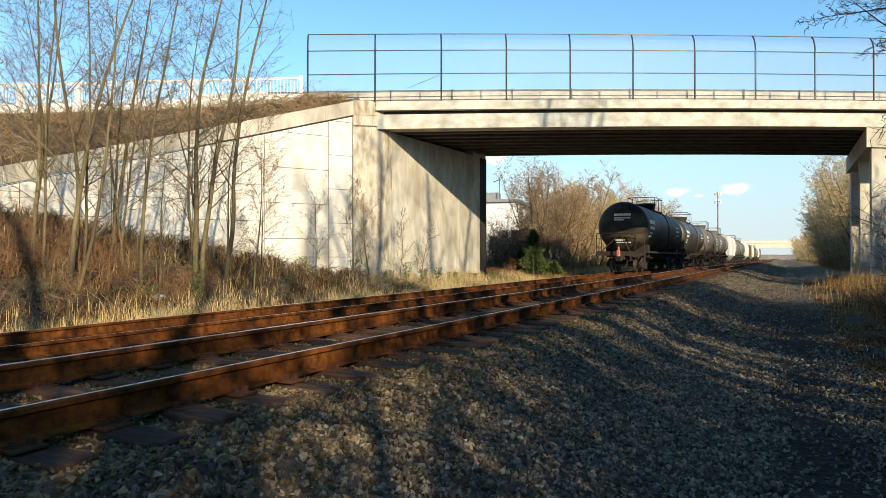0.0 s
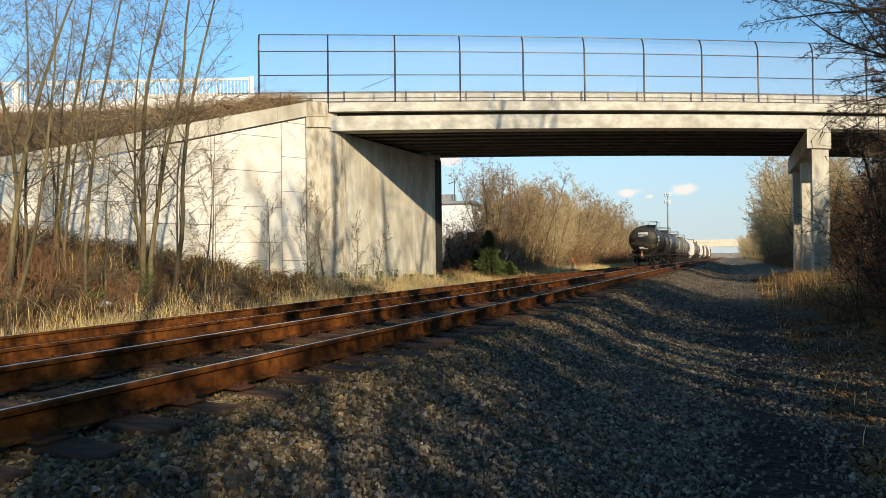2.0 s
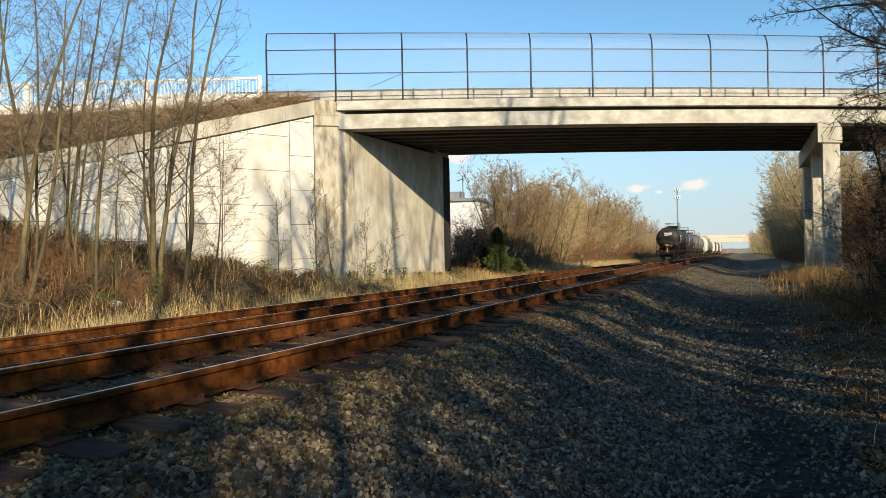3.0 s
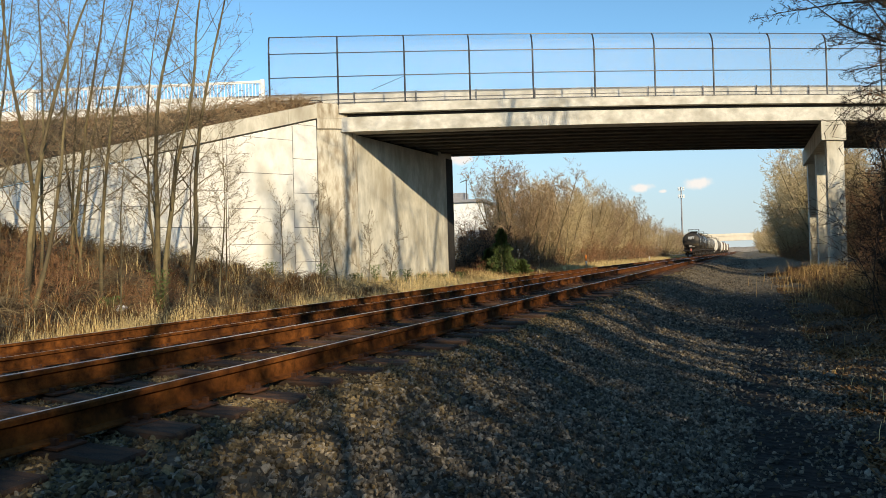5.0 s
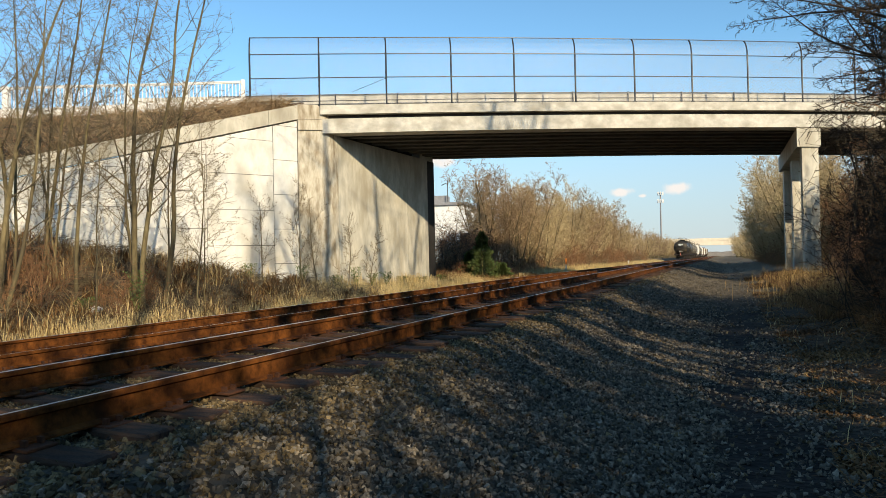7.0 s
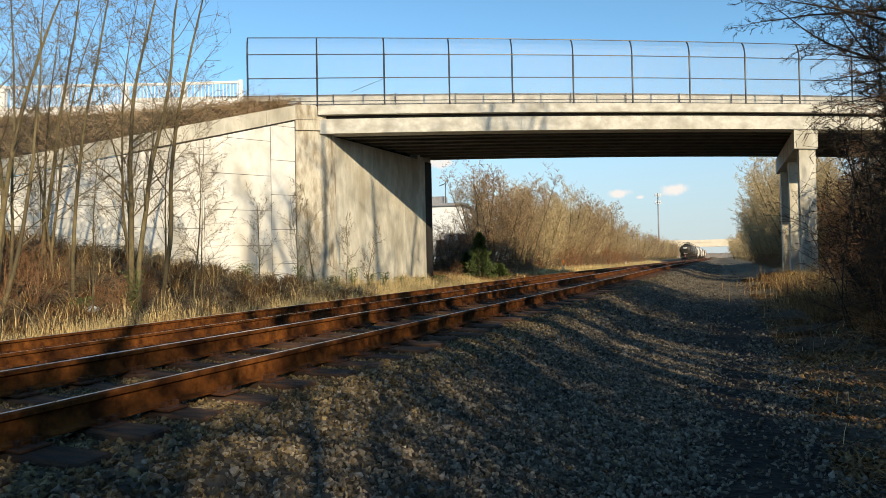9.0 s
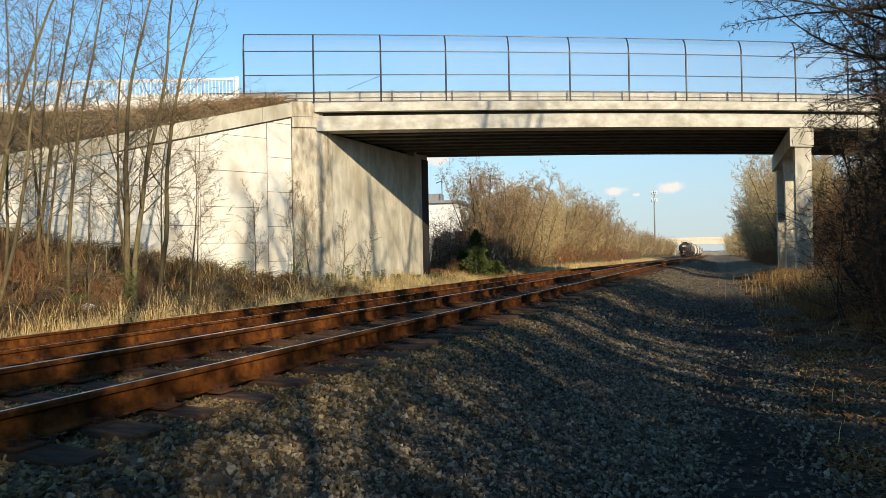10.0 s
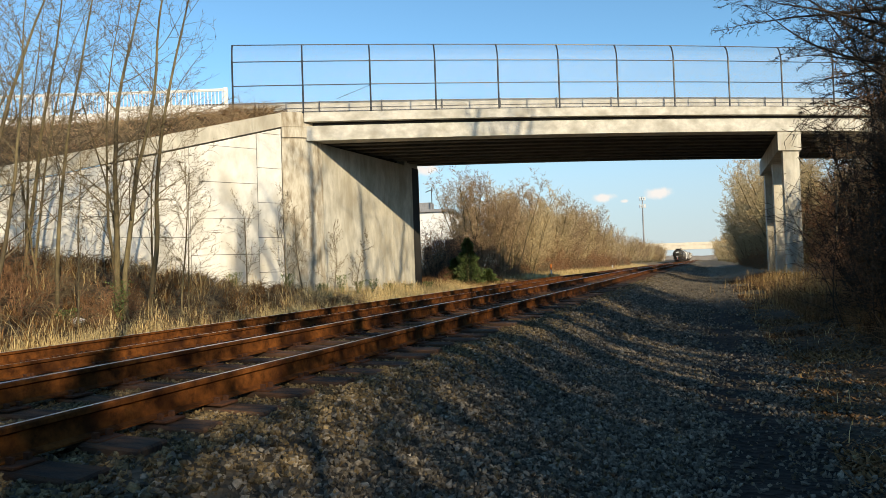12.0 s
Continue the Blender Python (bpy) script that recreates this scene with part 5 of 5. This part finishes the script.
repeat(pk, [(4.4 + pr2.uniform(-0.3, 0.9), y, pr2.randrange(2), pr2.uniform(0.7, 0.9), 1.0) for y in np.arange(4.6, 8.9, 0.95)]
       + [(5.2 + pr2.uniform(-0.7, 1.0) + 0.03 * (y - 18), y, pr2.randrange(2), pr2.uniform(0.65, 0.9), 1.0) for y in np.arange(18.4, 41, 0.85) if not 34.5 < y < 36.5], 25)
CANOPY = dict(seg=(6, 5, 3, 1), taper=0.7, wobble=(0.08, 0.16, 0.2, 0.2), rise=(0.02, 0.02, 0.0, 0.0), kids=(4.6, 2.6, 2.2), clear=(0.50, 0.1, 0.05),
              along=(0.5, 0.8, 0.8), ratio=(0.32, 0.5, 0.5), thin=(0.5, 0.6, 0.7), min=0.0135, bole=0)
ck = [plant("thicket_tree", 90 + i, [(0, 0, 0.02, 0.0, 8.6, 0.12), (0.35, 0.2, -0.06, 0.1, 8.0, 0.09)], CANOPY, TWIG_DARK, TWIG_DARK, "small dense-crowned bare tree beside the path", "tree", "thicket trees") for i in range(2)]
cr2 = random.Random(31)
repeat(ck, [(6.2 + cr2.uniform(-0.4, 0.5), y, i % 2, cr2.uniform(0.9, 1.15), 1.0) for i, y in enumerate((-12.5, -10.0, -8.8, -7.6, -6.6, -5.8, -4.6, 8.6))], 23)
tk2 = [plant("tall_bare_tree", 64 + i, [(0, 0, 0.02, 0.0, 17.5, 0.23), (0.6, 0.3, -0.06, 0.05, 16.0, 0.19)], TALL, BARK, TWIG_DARK, "tall bare tree in the wood behind the path", "tree", "tall trees behind the path") for i in range(2)]
tspots = [(9.5 + cr2.uniform(-1, 1), y, cr2.randrange(2), cr2.uniform(1.1, 1.35), 1.0) for y in np.arange(-7.2, 14, 4.4)] + [(13.5 + cr2.uniform(-1, 1), y, cr2.randrange(2), cr2.uniform(1.15, 1.4), 1.0) for y in np.arange(-4, 12, 7.5)]
repeat(tk2, [q for q in tspots if not 34.5 < q[1] < 36], 17)


def shrub_stems(seed, n, spread, h):
    r = random.Random(seed)
    return [(r.uniform(-spread, spread), r.uniform(-spread, spread), r.uniform(-0.5, 0.5), r.uniform(-0.5, 0.5), h * r.uniform(0.6, 1.1), r.uniform(0.012, 0.022)) for _ in range(n)]


sk = [plant("shrub", 70, shrub_stems(70, 16, 0.8, 2.8), SHRUB, TWIG_RED, TWIG_RED, "tangled reddish-brown leafless shrub", "shrub", "shrubs along the line"),
      plant("shrub", 71, shrub_stems(71, 12, 0.8, 2.0), SHRUB, TWIG, TWIG, "tangled brown leafless shrub", "shrub", "shrubs along the line"),
      plant("shrub", 72, shrub_stems(72, 18, 0.8, 3.2), SHRUB, TWIG_DARK, TWIG_DARK, "dark tangled leafless shrub", "shrub", "shrubs along the line")]
for k, ob in ((0, sk[0]), (2, sk[2])):
    lr = np.random.default_rng(300 + k)
    n = 700
    c = np.stack([lr.normal(0, 0.75, n), lr.normal(0, 0.75, n), lr.uniform(0.1, 2.3, n)], -1)
    u, q = lr.normal(0, 0.013, (n, 3)), lr.normal(0, 0.010, (n, 3))
    big_mesh("dead_leaves", np.stack([c - u, c - q, c + u, c + q], 1).reshape(-1, 3), np.arange(4 * n).reshape(-1, 4), LEAF, ob)
sspots = []


def gap(x, y):
    """Slots between the clumps, through which low sun gets to the gravel."""
    return ((x * 0.621 + y * 0.784) / 5.2) % 1.0 < 0.56


sr = random.Random(9)
for y in np.arange(13.6, 17.2, 0.8):
    sspots.append((max(3.0, 1.0 + 0.13 * y) + sr.uniform(-0.1, 0.4), y, sr.choice((0, 2, 2)), sr.uniform(0.7, 1.0)))
    sspots.append((4.5 + sr.uniform(-0.3, 0.7), y + 0.4, sr.choice((0, 2, 2)), sr.uniform(1.1, 1.6)))
    sspots.append((5.9 + sr.uniform(-0.3, 0.7), y + 0.3, 2, sr.uniform(1.3, 1.8)))
for y in np.arange(19.5, 33, 0.9):
    sspots.append((2.2 + 0.085 * y + sr.uniform(-0.2, 0.4), y, 0, sr.uniform(0.5, 0.75)))
    sspots.append((3.6 + 0.1 * y + sr.uniform(-0.3, 0.6), y, 0, sr.uniform(0.8, 1.15)))
    sspots.append((8.4 + sr.uniform(-0.6, 0.8), y, 0, sr.uniform(0.6, 0.9)))
    sspots.append((11.2 + sr.uniform(-0.6, 0.6), y, sr.choice((0, 2)), sr.uniform(1.0, 1.3)))
for y in np.arange(39, 52, 0.9):
    for k in range(2):
        sspots.append((0.118 * y + 3.0 + 1.7 * k + sr.uniform(-0.2, 0.5), y, sr.choice((0, 2, 2)), sr.uniform(1.7, 2.1)))
for y in np.arange(0.3, 2.6, 0.9):
    sspots.append((4.1 + sr.uniform(-0.2, 0.3), y, 2, sr.uniform(0.95, 1.2)))
for y in np.arange(-11, 11, 0.95):
    if not -2.6 < y < -0.6 and not 2.6 < y < 8.4:
        sspots.append((5.3 + sr.uniform(-0.5, 0.6), y, 2, sr.uniform(0.8, 1.25)))
for y in np.arange(54, 110, 2.4):
    sspots.append((4.8 + float(shift(y)) + sr.uniform(-0.4, 0.8), y, sr.choice((0, 1)), sr.uniform(0.7, 1.1)))
for y in np.arange(47, 150, 1.9):
    sspots.append((-15.4 + float(shift(y)) - sr.uniform(0, 1.5) - (2.5 if y < 54 else 0), y, sr.choice((1, 1, 0)), sr.uniform(0.7, 1.4)))
for y in np.arange(4, 16, 1.5):
    for x in (-15.2, -16.8, -18.6):
        sspots.append((x - (16 - y) * 0.12 + sr.uniform(-0.6, 0.6), y, sr.choice((1, 0)), sr.uniform(0.4, 0.75)))
for x, y, k, z in ((5.6, 36.0, 2, 0.8), (5.2, 38.0, 0, 0.8), (-17.6, 44.5, 2, 1.1), (-18.8, 46.0, 0, 1.3), (-20.0, 48.5, 2, 1.3), (-21.2, 50.5, 0, 1.4), (-18.6, 49.5, 1, 1.4), (-17.2, 47.0, 0, 1.0), (-19.4, 52.5, 2, 1.3), (-17.0, 51.5, 0, 1.2), (-22.6, 54.0, 2, 1.5), (-20.6, 55.0, 2, 1.1), (-21.6, 56.0, 2, 1.2), (-22.6, 57.5, 0, 1.2), (-23.4, 59.0, 2, 1.2), (-16.2, 40.6, 0, 0.5), (-15.6, 44.2, 2, 0.6), (-14.6, 45.6, 0, 0.45), (-15.2, 47.6, 0, 0.7), (-16.6, 46.0, 2, 0.9), (-14.4, 48.6, 0, 0.5), (-15.6, 50.2, 2, 0.8), (-14.8, 52.4, 0, 0.6)):
    sspots.append((x, y, k, z))
repeat(sk, [(x, y, k, s, sr.uniform(0.8, 1.1)) for x, y, k, s in sspots if not (19 < y < 34 and x > 7 and gap(x, y))], 19)


# ---- dry grass, weeds and brambles ----
def blades(name, count, area, height, width, material, seed, label, category, droop=0.5, zfun=None, clump=0.0):
    """Bent blades of two pieces each, in clumps where asked; area(r) gives x and y."""
    r = np.random.default_rng(seed)
    x, y = area(r, count)
    thick = 0.5 + (np.sin(2.1 * x + 0.8 * y + seed) + np.sin(2.9 * y - 1.5 * x + 1) + np.sin(1.1 * x - 2.3 * y + 2) + np.sin(4.7 * x + 3.9 * y)) / 6
    keep = r.uniform(0, 1, len(x)) > clump * (1 - np.clip(thick, 0, 1)) * 1.6
    x, y, thick = x[keep], y[keep], thick[keep]
    n = len(x)
    z = (land(x, y) if zfun is None else zfun(x, y)) - 0.02
    h = height * r.uniform(0.45, 1.1, n) * (1 + clump * (np.clip(thick, 0, 1.2) - 0.4))
    a = r.uniform(0, 2 * math.pi, n)
    lean = r.uniform(0.1, droop, n) * h
    ux, uy = np.cos(a), np.sin(a)
    wx, wy = -uy * width / 2, ux * width / 2
    base = np.stack([x, y, z], -1)
    mid = base + np.stack([ux * lean * 0.35, uy * lean * 0.35, h * 0.6], -1)
    tip = base + np.stack([ux * lean, uy * lean, h], -1)
    off = np.stack([wx, wy, np.zeros(n)], -1)
    v = np.stack([base - off, base + off, mid - off * 0.8, mid + off * 0.8, tip - off * 0.15, tip + off * 0.15], 1).reshape(-1, 3)
    f = np.array([(0, 1, 3, 2), (2, 3, 5, 4)])
    f = (f[None] + 6 * np.arange(n)[:, None, None]).reshape(-1, 4)
    return tagged(big_mesh(name, v, f, material), label, category, kind="stuff")


def left_verge(r, n):
    y = r.uniform(3, 40, n)
    x = -12.3 + np.abs(r.normal(0, 1.1, n)) * -1.0 + shift(y)
    return x, y


def bank(r, n):
    y = r.uniform(2, 25, n)
    k = r.uniform(0, 1, n)
    run = np.clip((KY - y) / WD[1], 0, 40)
    xw = KX - run * WD[0] + 0.3
    return -13.0 + (xw + 13.0) * k, y


def wall_foot(r, n):
    y = r.uniform(24, 40, n)
    return -16.0 + r.uniform(-0.6, 2.6, n), y


def right_verge(r, n):
    y = r.uniform(10, 42, n)
    return 1.7 + np.abs(r.normal(0, 1.1, n)) + np.where(y < 16, 0.5, 0) + shift(y), y


def pier_grass(r, n):
    y = r.uniform(18.6, 38, n)
    return 2.7 + r.normal(0, 0.75, n) + shift(y), y


def far_verge(r, n):
    y = r.uniform(46, 170, n)
    return -13.2 - np.abs(r.normal(0, 1.3, n)) + shift(y), y


blades("dry_grass", 16000, left_verge, 0.42, 0.012, STRAW, 1, "dry straw-coloured grass beside the far track", "grass", clump=0.6)
blades("dry_grass", 14000, wall_foot, 0.42, 0.012, STRAW, 2, "dry grass at the foot of the abutment", "grass", clump=0.8)
def under_span(r, n):
    return r.uniform(-21, -12.5, n), r.uniform(37, 50, n)


blades("dry_grass", 9000, under_span, 0.5, 0.014, LITTER, 8, "brown dead grass beyond the abutment", "grass", droop=0.9)
blades("dry_grass", 7000, bank, 0.55, 0.013, STRAW, 3, "dry grass on the bank below the wing wall", "grass", droop=1.3, clump=1.0)
blades("dry_grass", 6500, pier_grass, 0.40, 0.012, GOLD, 4, "golden dry grass tufts beside the path", "grass", droop=1.1, clump=1.0)
blades("dry_grass", 500, pier_grass, 0.85, 0.010, GOLD, 44, "tall golden dry stalks beside the bridge pier", "grass", droop=0.6)
blades("dry_grass", 14000, far_verge, 0.6, 0.03, STRAW, 6, "pale dry grass along the line beyond the bridge", "grass")
blades("dry_bramble", 42000, bank, 0.34, 0.028, LITTER, 5, "brown bramble leaves on the bank", "bramble", droop=1.8, clump=1.0)


def path_edge(r, n):
    y = 3 + 43 * r.uniform(0, 1, n) ** 1.7
    return 0.75 + np.abs(r.normal(0, 0.9, n)) + shift(y), y


blades("dry_bramble", 14000, right_verge, 0.4, 0.012, LITTER, 41, "brown dead stalks and bramble leaves beside the path", "bramble", droop=1.3)
blades("leaf_litter", 42000, path_edge, 0.05, 0.035, LITTER, 42, "brown leaf litter along the path", "leaf litter", droop=2.5)
blades("dry_grass", 260, path_edge, 0.2, 0.008, STRAW, 43, "thin dry grass stalks at the path's edge", "grass", droop=1.2)


def tangle(name, count, area, length, rad, material, seed, label, zfun):
    """Arching stems lying over one another."""
    r = random.Random(seed)
    g = np.random.default_rng(seed)
    xs, ys = area(g, count)
    segs = []
    for x, y in zip(xs, ys):
        p = Vector((x, y, zfun(x, y)))
        a = r.uniform(0, 6.28)
        d = Vector((math.cos(a), math.sin(a), r.uniform(0.5, 1.6))).normalized()
        n = 5
        L = length * r.uniform(0.5, 1.2)
        for i in range(n):
            q = p + d * (L / n)
            segs.append((p.copy(), q.copy(), rad * (1 - i / 7), rad * (1 - (i + 1) / 7)))
            d = (d + Vector((r.gauss(0, 0.22), r.gauss(0, 0.22), -0.32))).normalized()
            p = q
    w = Wood(seed)
    return tagged(w.mesh(name, segs, 3, material, None), label, "bramble", kind="stuff")


flat = lambda x, y: float(land(x, y))
tangle("bramble_stems", 2600, bank, 1.3, 0.010, TWIG, 31, "arching brown bramble stems on the bank", flat)
tangle("bramble_stems", 700, right_verge, 1.0, 0.006, TWIG_RED, 32, "dry stems and brambles beside the path", flat)


def slope_area(r, n):
    t = r.uniform(0.5, 30, n)
    k = r.uniform(0.03, 0.97, n)
    pts = np.array([np.array(on_wing(a, 0.22, 0)[:2]) * (1 - b) + np.array(road_edge(0.6 + a * 1.28)[:2]) * b for a, b in zip(t, k)])
    slope_area.z = {(round(p[0], 4), round(p[1], 4)): (cope(min(a, WLEN + 4)) + 0.5) * (1 - b) + road_edge(0.6 + a * 1.28)[2] * b + 0.2 * math.sin(b * math.pi) for p, a, b in zip(pts, t, k)}
    return pts[:, 0], pts[:, 1]


slope_z = lambda x, y: slope_area.z[(round(float(x), 4), round(float(y), 4))]
tangle("bramble_stems", 4200, slope_area, 1.1, 0.012, TWIG_TAN, 33, "dense brown brush on the road embankment", slope_z)
tangle("bramble_stems", 900, slope_area, 0.9, 0.011, TWIG_RED, 34, "reddish brush on the road embankment", slope_z)


# ---- cedar, marker posts, building, tower, far bridge ----
def cedar(x, y, h, w, seed):
    r = np.random.default_rng(seed)
    t = tagged(empty("cedar_bush"), "small dark green cedar bush beside the track", "conifer")
    b = bmesh.new()
    rod(b, (0, 0, -0.1), (0, 0, h * 0.9), 0.06, 0.015, 6)
    part("trunk", b, BARK, t)
    n = 5200
    k = r.uniform(0, 1, n) ** 0.8
    rad = w * (1 - k) ** 0.7 * r.uniform(0.35, 1.0, n) * (0.85 + 0.25 * np.sin(k * 23 + r.uniform(0, 0.6, n)))
    a = r.uniform(0, 2 * math.pi, n)
    c = np.stack([rad * np.cos(a), rad * np.sin(a), 0.08 + k * h], -1)
    o = np.stack([np.cos(a), np.sin(a), r.uniform(0.2, 0.9, n)], -1) * r.uniform(0.08, 0.16, (n, 1))
    s = r.normal(0, 0.022, (n, 3))
    v = np.stack([c - s, c + s, c + o + s * 0.3, c + o - s * 0.3], 1).reshape(-1, 3)
    f = np.arange(4 * n).reshape(-1, 4)
    big_mesh("foliage", v, f, CEDAR, t)
    t.matrix_basis = pose(x, y, foot(x, y))


cedar(-15.0, 42.0, 3.1, 1.25, 3)
cedar(-14.3, 44.0, 1.1, 0.9, 4)
cedar(-16.3, 43.0, 1.7, 0.9, 5)


def weeds(spots):
    r = np.random.default_rng(200)
    vs = []
    for x, y, h in spots:
        n = 420
        k = r.uniform(0.1, 1, n)
        a = r.uniform(0, 2 * math.pi, n)
        rad = 0.35 * r.uniform(0.1, 1, n) * k
        c = np.stack([x + rad * np.cos(a), y + rad * np.sin(a), foot(x, y) + k * h], -1)
        o = np.stack([np.cos(a) * 0.05, np.sin(a) * 0.05, r.uniform(-0.03, 0.05, n)], -1)
        q = r.normal(0, 0.018, (n, 3))
        vs.append(np.stack([c, c + o * 0.5 + q, c + o, c + o * 0.5 - q], 1).reshape(-1, 3))
    v = np.concatenate(vs)
    tagged(big_mesh("weeds", v, np.arange(len(v)).reshape(-1, 4), GREEN), "small dark green leafy weeds along the wall foot", "weeds", kind="stuff")


weeds(((-17.0, 24.6, 0.9), (-16.3, 26.2, 0.5), (-16.1, 27.6, 0.9), (-16.0, 29.0, 0.6), (-15.9, 30.3, 0.7), (-15.7, 31.6, 0.45), (-15.5, 33.6, 0.4), (-15.3, 36.0, 0.5), (-18.2, 22.6, 0.7), (-15.0, 13.9, 1.2), (-15.5, 12.7, 0.4)))


def litter():
    b = bmesh.new()
    bmesh.ops.create_icosphere(b, subdivisions=2, radius=0.16)
    for v in b.verts:
        v.co = Vector((v.co.x * 1.5, v.co.y * 0.9, v.co.z * 0.55)) * (1 + noise.noise(v.co * 14) * 0.7)
    t = part("plastic_bag", b, WHITE)
    t.matrix_basis = pose(-15.4, 12.9, foot(-15.4, 12.9) + 0.12)
    tagged(t, "crumpled white plastic bag lying on the bank", "litter")


litter()


def marker(x, y, h, top):
    t = tagged(empty("marker_post"), "white marker post with an orange top" if top else "short white marker post", "marker post")
    b = bmesh.new()
    box(b, -0.06, 0.06, -0.03, 0.03, -0.3, h * 0.62, bevel=0.008)
    part("post", b, WHITE, t)
    b = bmesh.new()
    box(b, -0.062, 0.062, -0.032, 0.032, h * 0.62 + 0.002, h, bevel=0.008)
    part("cap", b, ORANGE if top else WHITE, t)
    t.matrix_basis = pose(x, y, foot(x, y))


marker(-14.0, 62.0, 1.4, True)
marker(-14.4, 106.0, 0.95, False)


def building():
    t = tagged(empty("white_building"), "low white-sided building with a flat grey roof", "building")
    b = bmesh.new()
    box(b, -20, 0, 0, 18, -1, 7.6)
    part("wall", b, SIDING, t)
    b = bmesh.new()
    box(b, -20.3, 0.3, -0.3, 18.3, 7.604, 7.95)
    part("roof", b, ROOF, t)
    b = bmesh.new()
    box(b, -4.2, -2.4, 1.5, 3.5, 7.954, 9.0, bevel=0.05)
    part("roof_unit", b, ROOF, t)
    b = bmesh.new()
    pipe(b, [(-2.2, 1.0, 7.9), (-2.2, 1.0, 10.9)], 0.06)
    pipe(b, [(-2.2, 1.0, 10.6), (-3.0, 1.0, 10.3)], 0.05)
    part("mast", b, STEEL, t)
    for k in range(3):
        b = bmesh.new()
        box(b, -3.2 - k * 3.4, -1.8 - k * 3.4, -0.04, 0.1, 1.4, 3.2)
        part("window", b, DARK, t)
    t.matrix_basis = pose(-31.4, 81, -0.1, 0, 0, 12)


building()


def parked_truck():
    t = tagged(empty("parked_truck"), "white cab truck with a dark load body parked by the trees", "truck")
    b = bmesh.new()
    box(b, -1.2, 1.2, 0, 3.0, 0.9, 2.9, bevel=0.08)
    part("body", b, DARK, t)
    b = bmesh.new()
    box(b, -1.15, 1.15, -2.0, -0.1, 0.7, 2.9, bevel=0.2)
    part("cab", b, SIDING, t)
    for y in (-1.1, 2.2):
        for x in (-1.0, 1.0):
            b = bmesh.new()
            rod(b, (x - 0.15, y, 0.5), (x + 0.15, y, 0.5), 0.5, sides=16)
            part("wheel", b, DARK, t)
    t.matrix_basis = pose(-24.4, 64, 0.3, 0, 0, 250)


parked_truck()


def tower():
    t = tagged(empty("cell_tower"), "grey monopole cell tower with antenna panels", "cell tower")
    b = bmesh.new()
    rod(b, (0, 0, -5), (0, 0, 47), 0.75, 0.4, 12)
    part("mast", b, ROOF, t)
    for z in (40.0, 45.5):
        for k in range(3):
            a0, a1 = k * 2.094, (k + 1) * 2.094
            b = bmesh.new()
            rod(b, (2 * math.cos(a0), 2 * math.sin(a0), z), (2 * math.cos(a1), 2 * math.sin(a1), z), 0.12)
            part("bracket", b, ROOF, t)
            b = bmesh.new()
            rod(b, (0, 0, z), (2 * math.cos(a0), 2 * math.sin(a0), z), 0.12)
            part("arm", b, ROOF, t)
        for k in range(9):
            a = k * 0.698
            b = bmesh.new()
            box(b, -0.2, 0.2, -0.15, 0.15, z - 1.3, z + 1.3, m=Matrix.Translation((2.1 * math.cos(a), 2.1 * math.sin(a), 0)))
            part("antenna", b, SIDING, t)
    t.matrix_basis = pose(-47, 520, -1.5)


tower()


def far_bridge():
    t = tagged(empty("far_road_bridge"), "distant pale concrete road bridge over the railway", "bridge")
    b = bmesh.new()
    box(b, -60, 60, -5, 5, 6.2, 8.8)
    box(b, -60, 60, -5.2, -4.9, 8.6, 10.0)
    part("deck", b, SANDY, t)
    for x in (-16, 14):
        b = bmesh.new()
        box(b, x - 0.8, x + 0.8, -4.5, 4.5, -2, 6.6, bevel=0.1)
        part("pier", b, SANDY, t)
    y = 400
    t.matrix_basis = pose(-6 + float(shift(y)), y, float(fall(y)) - 0.3, 0, 0, 8)


far_bridge()


def far_woods():
    """A belt of bare trees, haze painted into its colour, that closes the view past the far bridge."""
    r = np.random.default_rng(77)
    n = 16000
    x = r.uniform(-190, 150, n)
    y = r.uniform(440, 560, n)
    h = 5.5 * r.uniform(0.15, 1.0, n) * (0.75 + 0.25 * np.sin(x * 0.16) * np.sin(x * 0.043 + 1))
    a = r.normal(0, 0.6, n)
    base = np.stack([x, y, land(x, y) - 0.2], -1)
    tip = base + np.stack([np.sin(a) * h * 0.5, r.normal(0, 1, n), h], -1)
    w = np.stack([r.uniform(0.10, 0.3, n), np.zeros(n), np.zeros(n)], -1)
    d = np.stack([np.zeros(n), r.uniform(0.10, 0.3, n), np.zeros(n)], -1)
    v = np.stack([base - w, base + w, base + d, tip], 1).reshape(-1, 3)
    f = np.array([(0, 1, 3), (1, 2, 3), (2, 0, 3)])
    f = (f[None] + 4 * np.arange(n)[:, None, None]).reshape(-1, 3)
    tagged(big_mesh("far_woods", v, f, FAR_TWIG), "far belt of bare brown trees, greyed with painted haze", "woods", kind="stuff")


far_woods()


# ---- what moves ----
def motions():
    for i, (car, spin) in enumerate(cars):
        rows = []
        for t in range(13):
            y = TAIL + 9.0 + 18.0 * i + SPEED * t
            rows.append((t, car_pose(y)))
        walk(car, rows)
        if i > 1:
            continue
        turn = math.degrees(SPEED / 0.457)
        for ob, y in spin:
            walk(ob, [(k / FPS, pose(0, y, 0.457, -turn * k / FPS)) for k in range(12 * FPS + 1)])


motions()
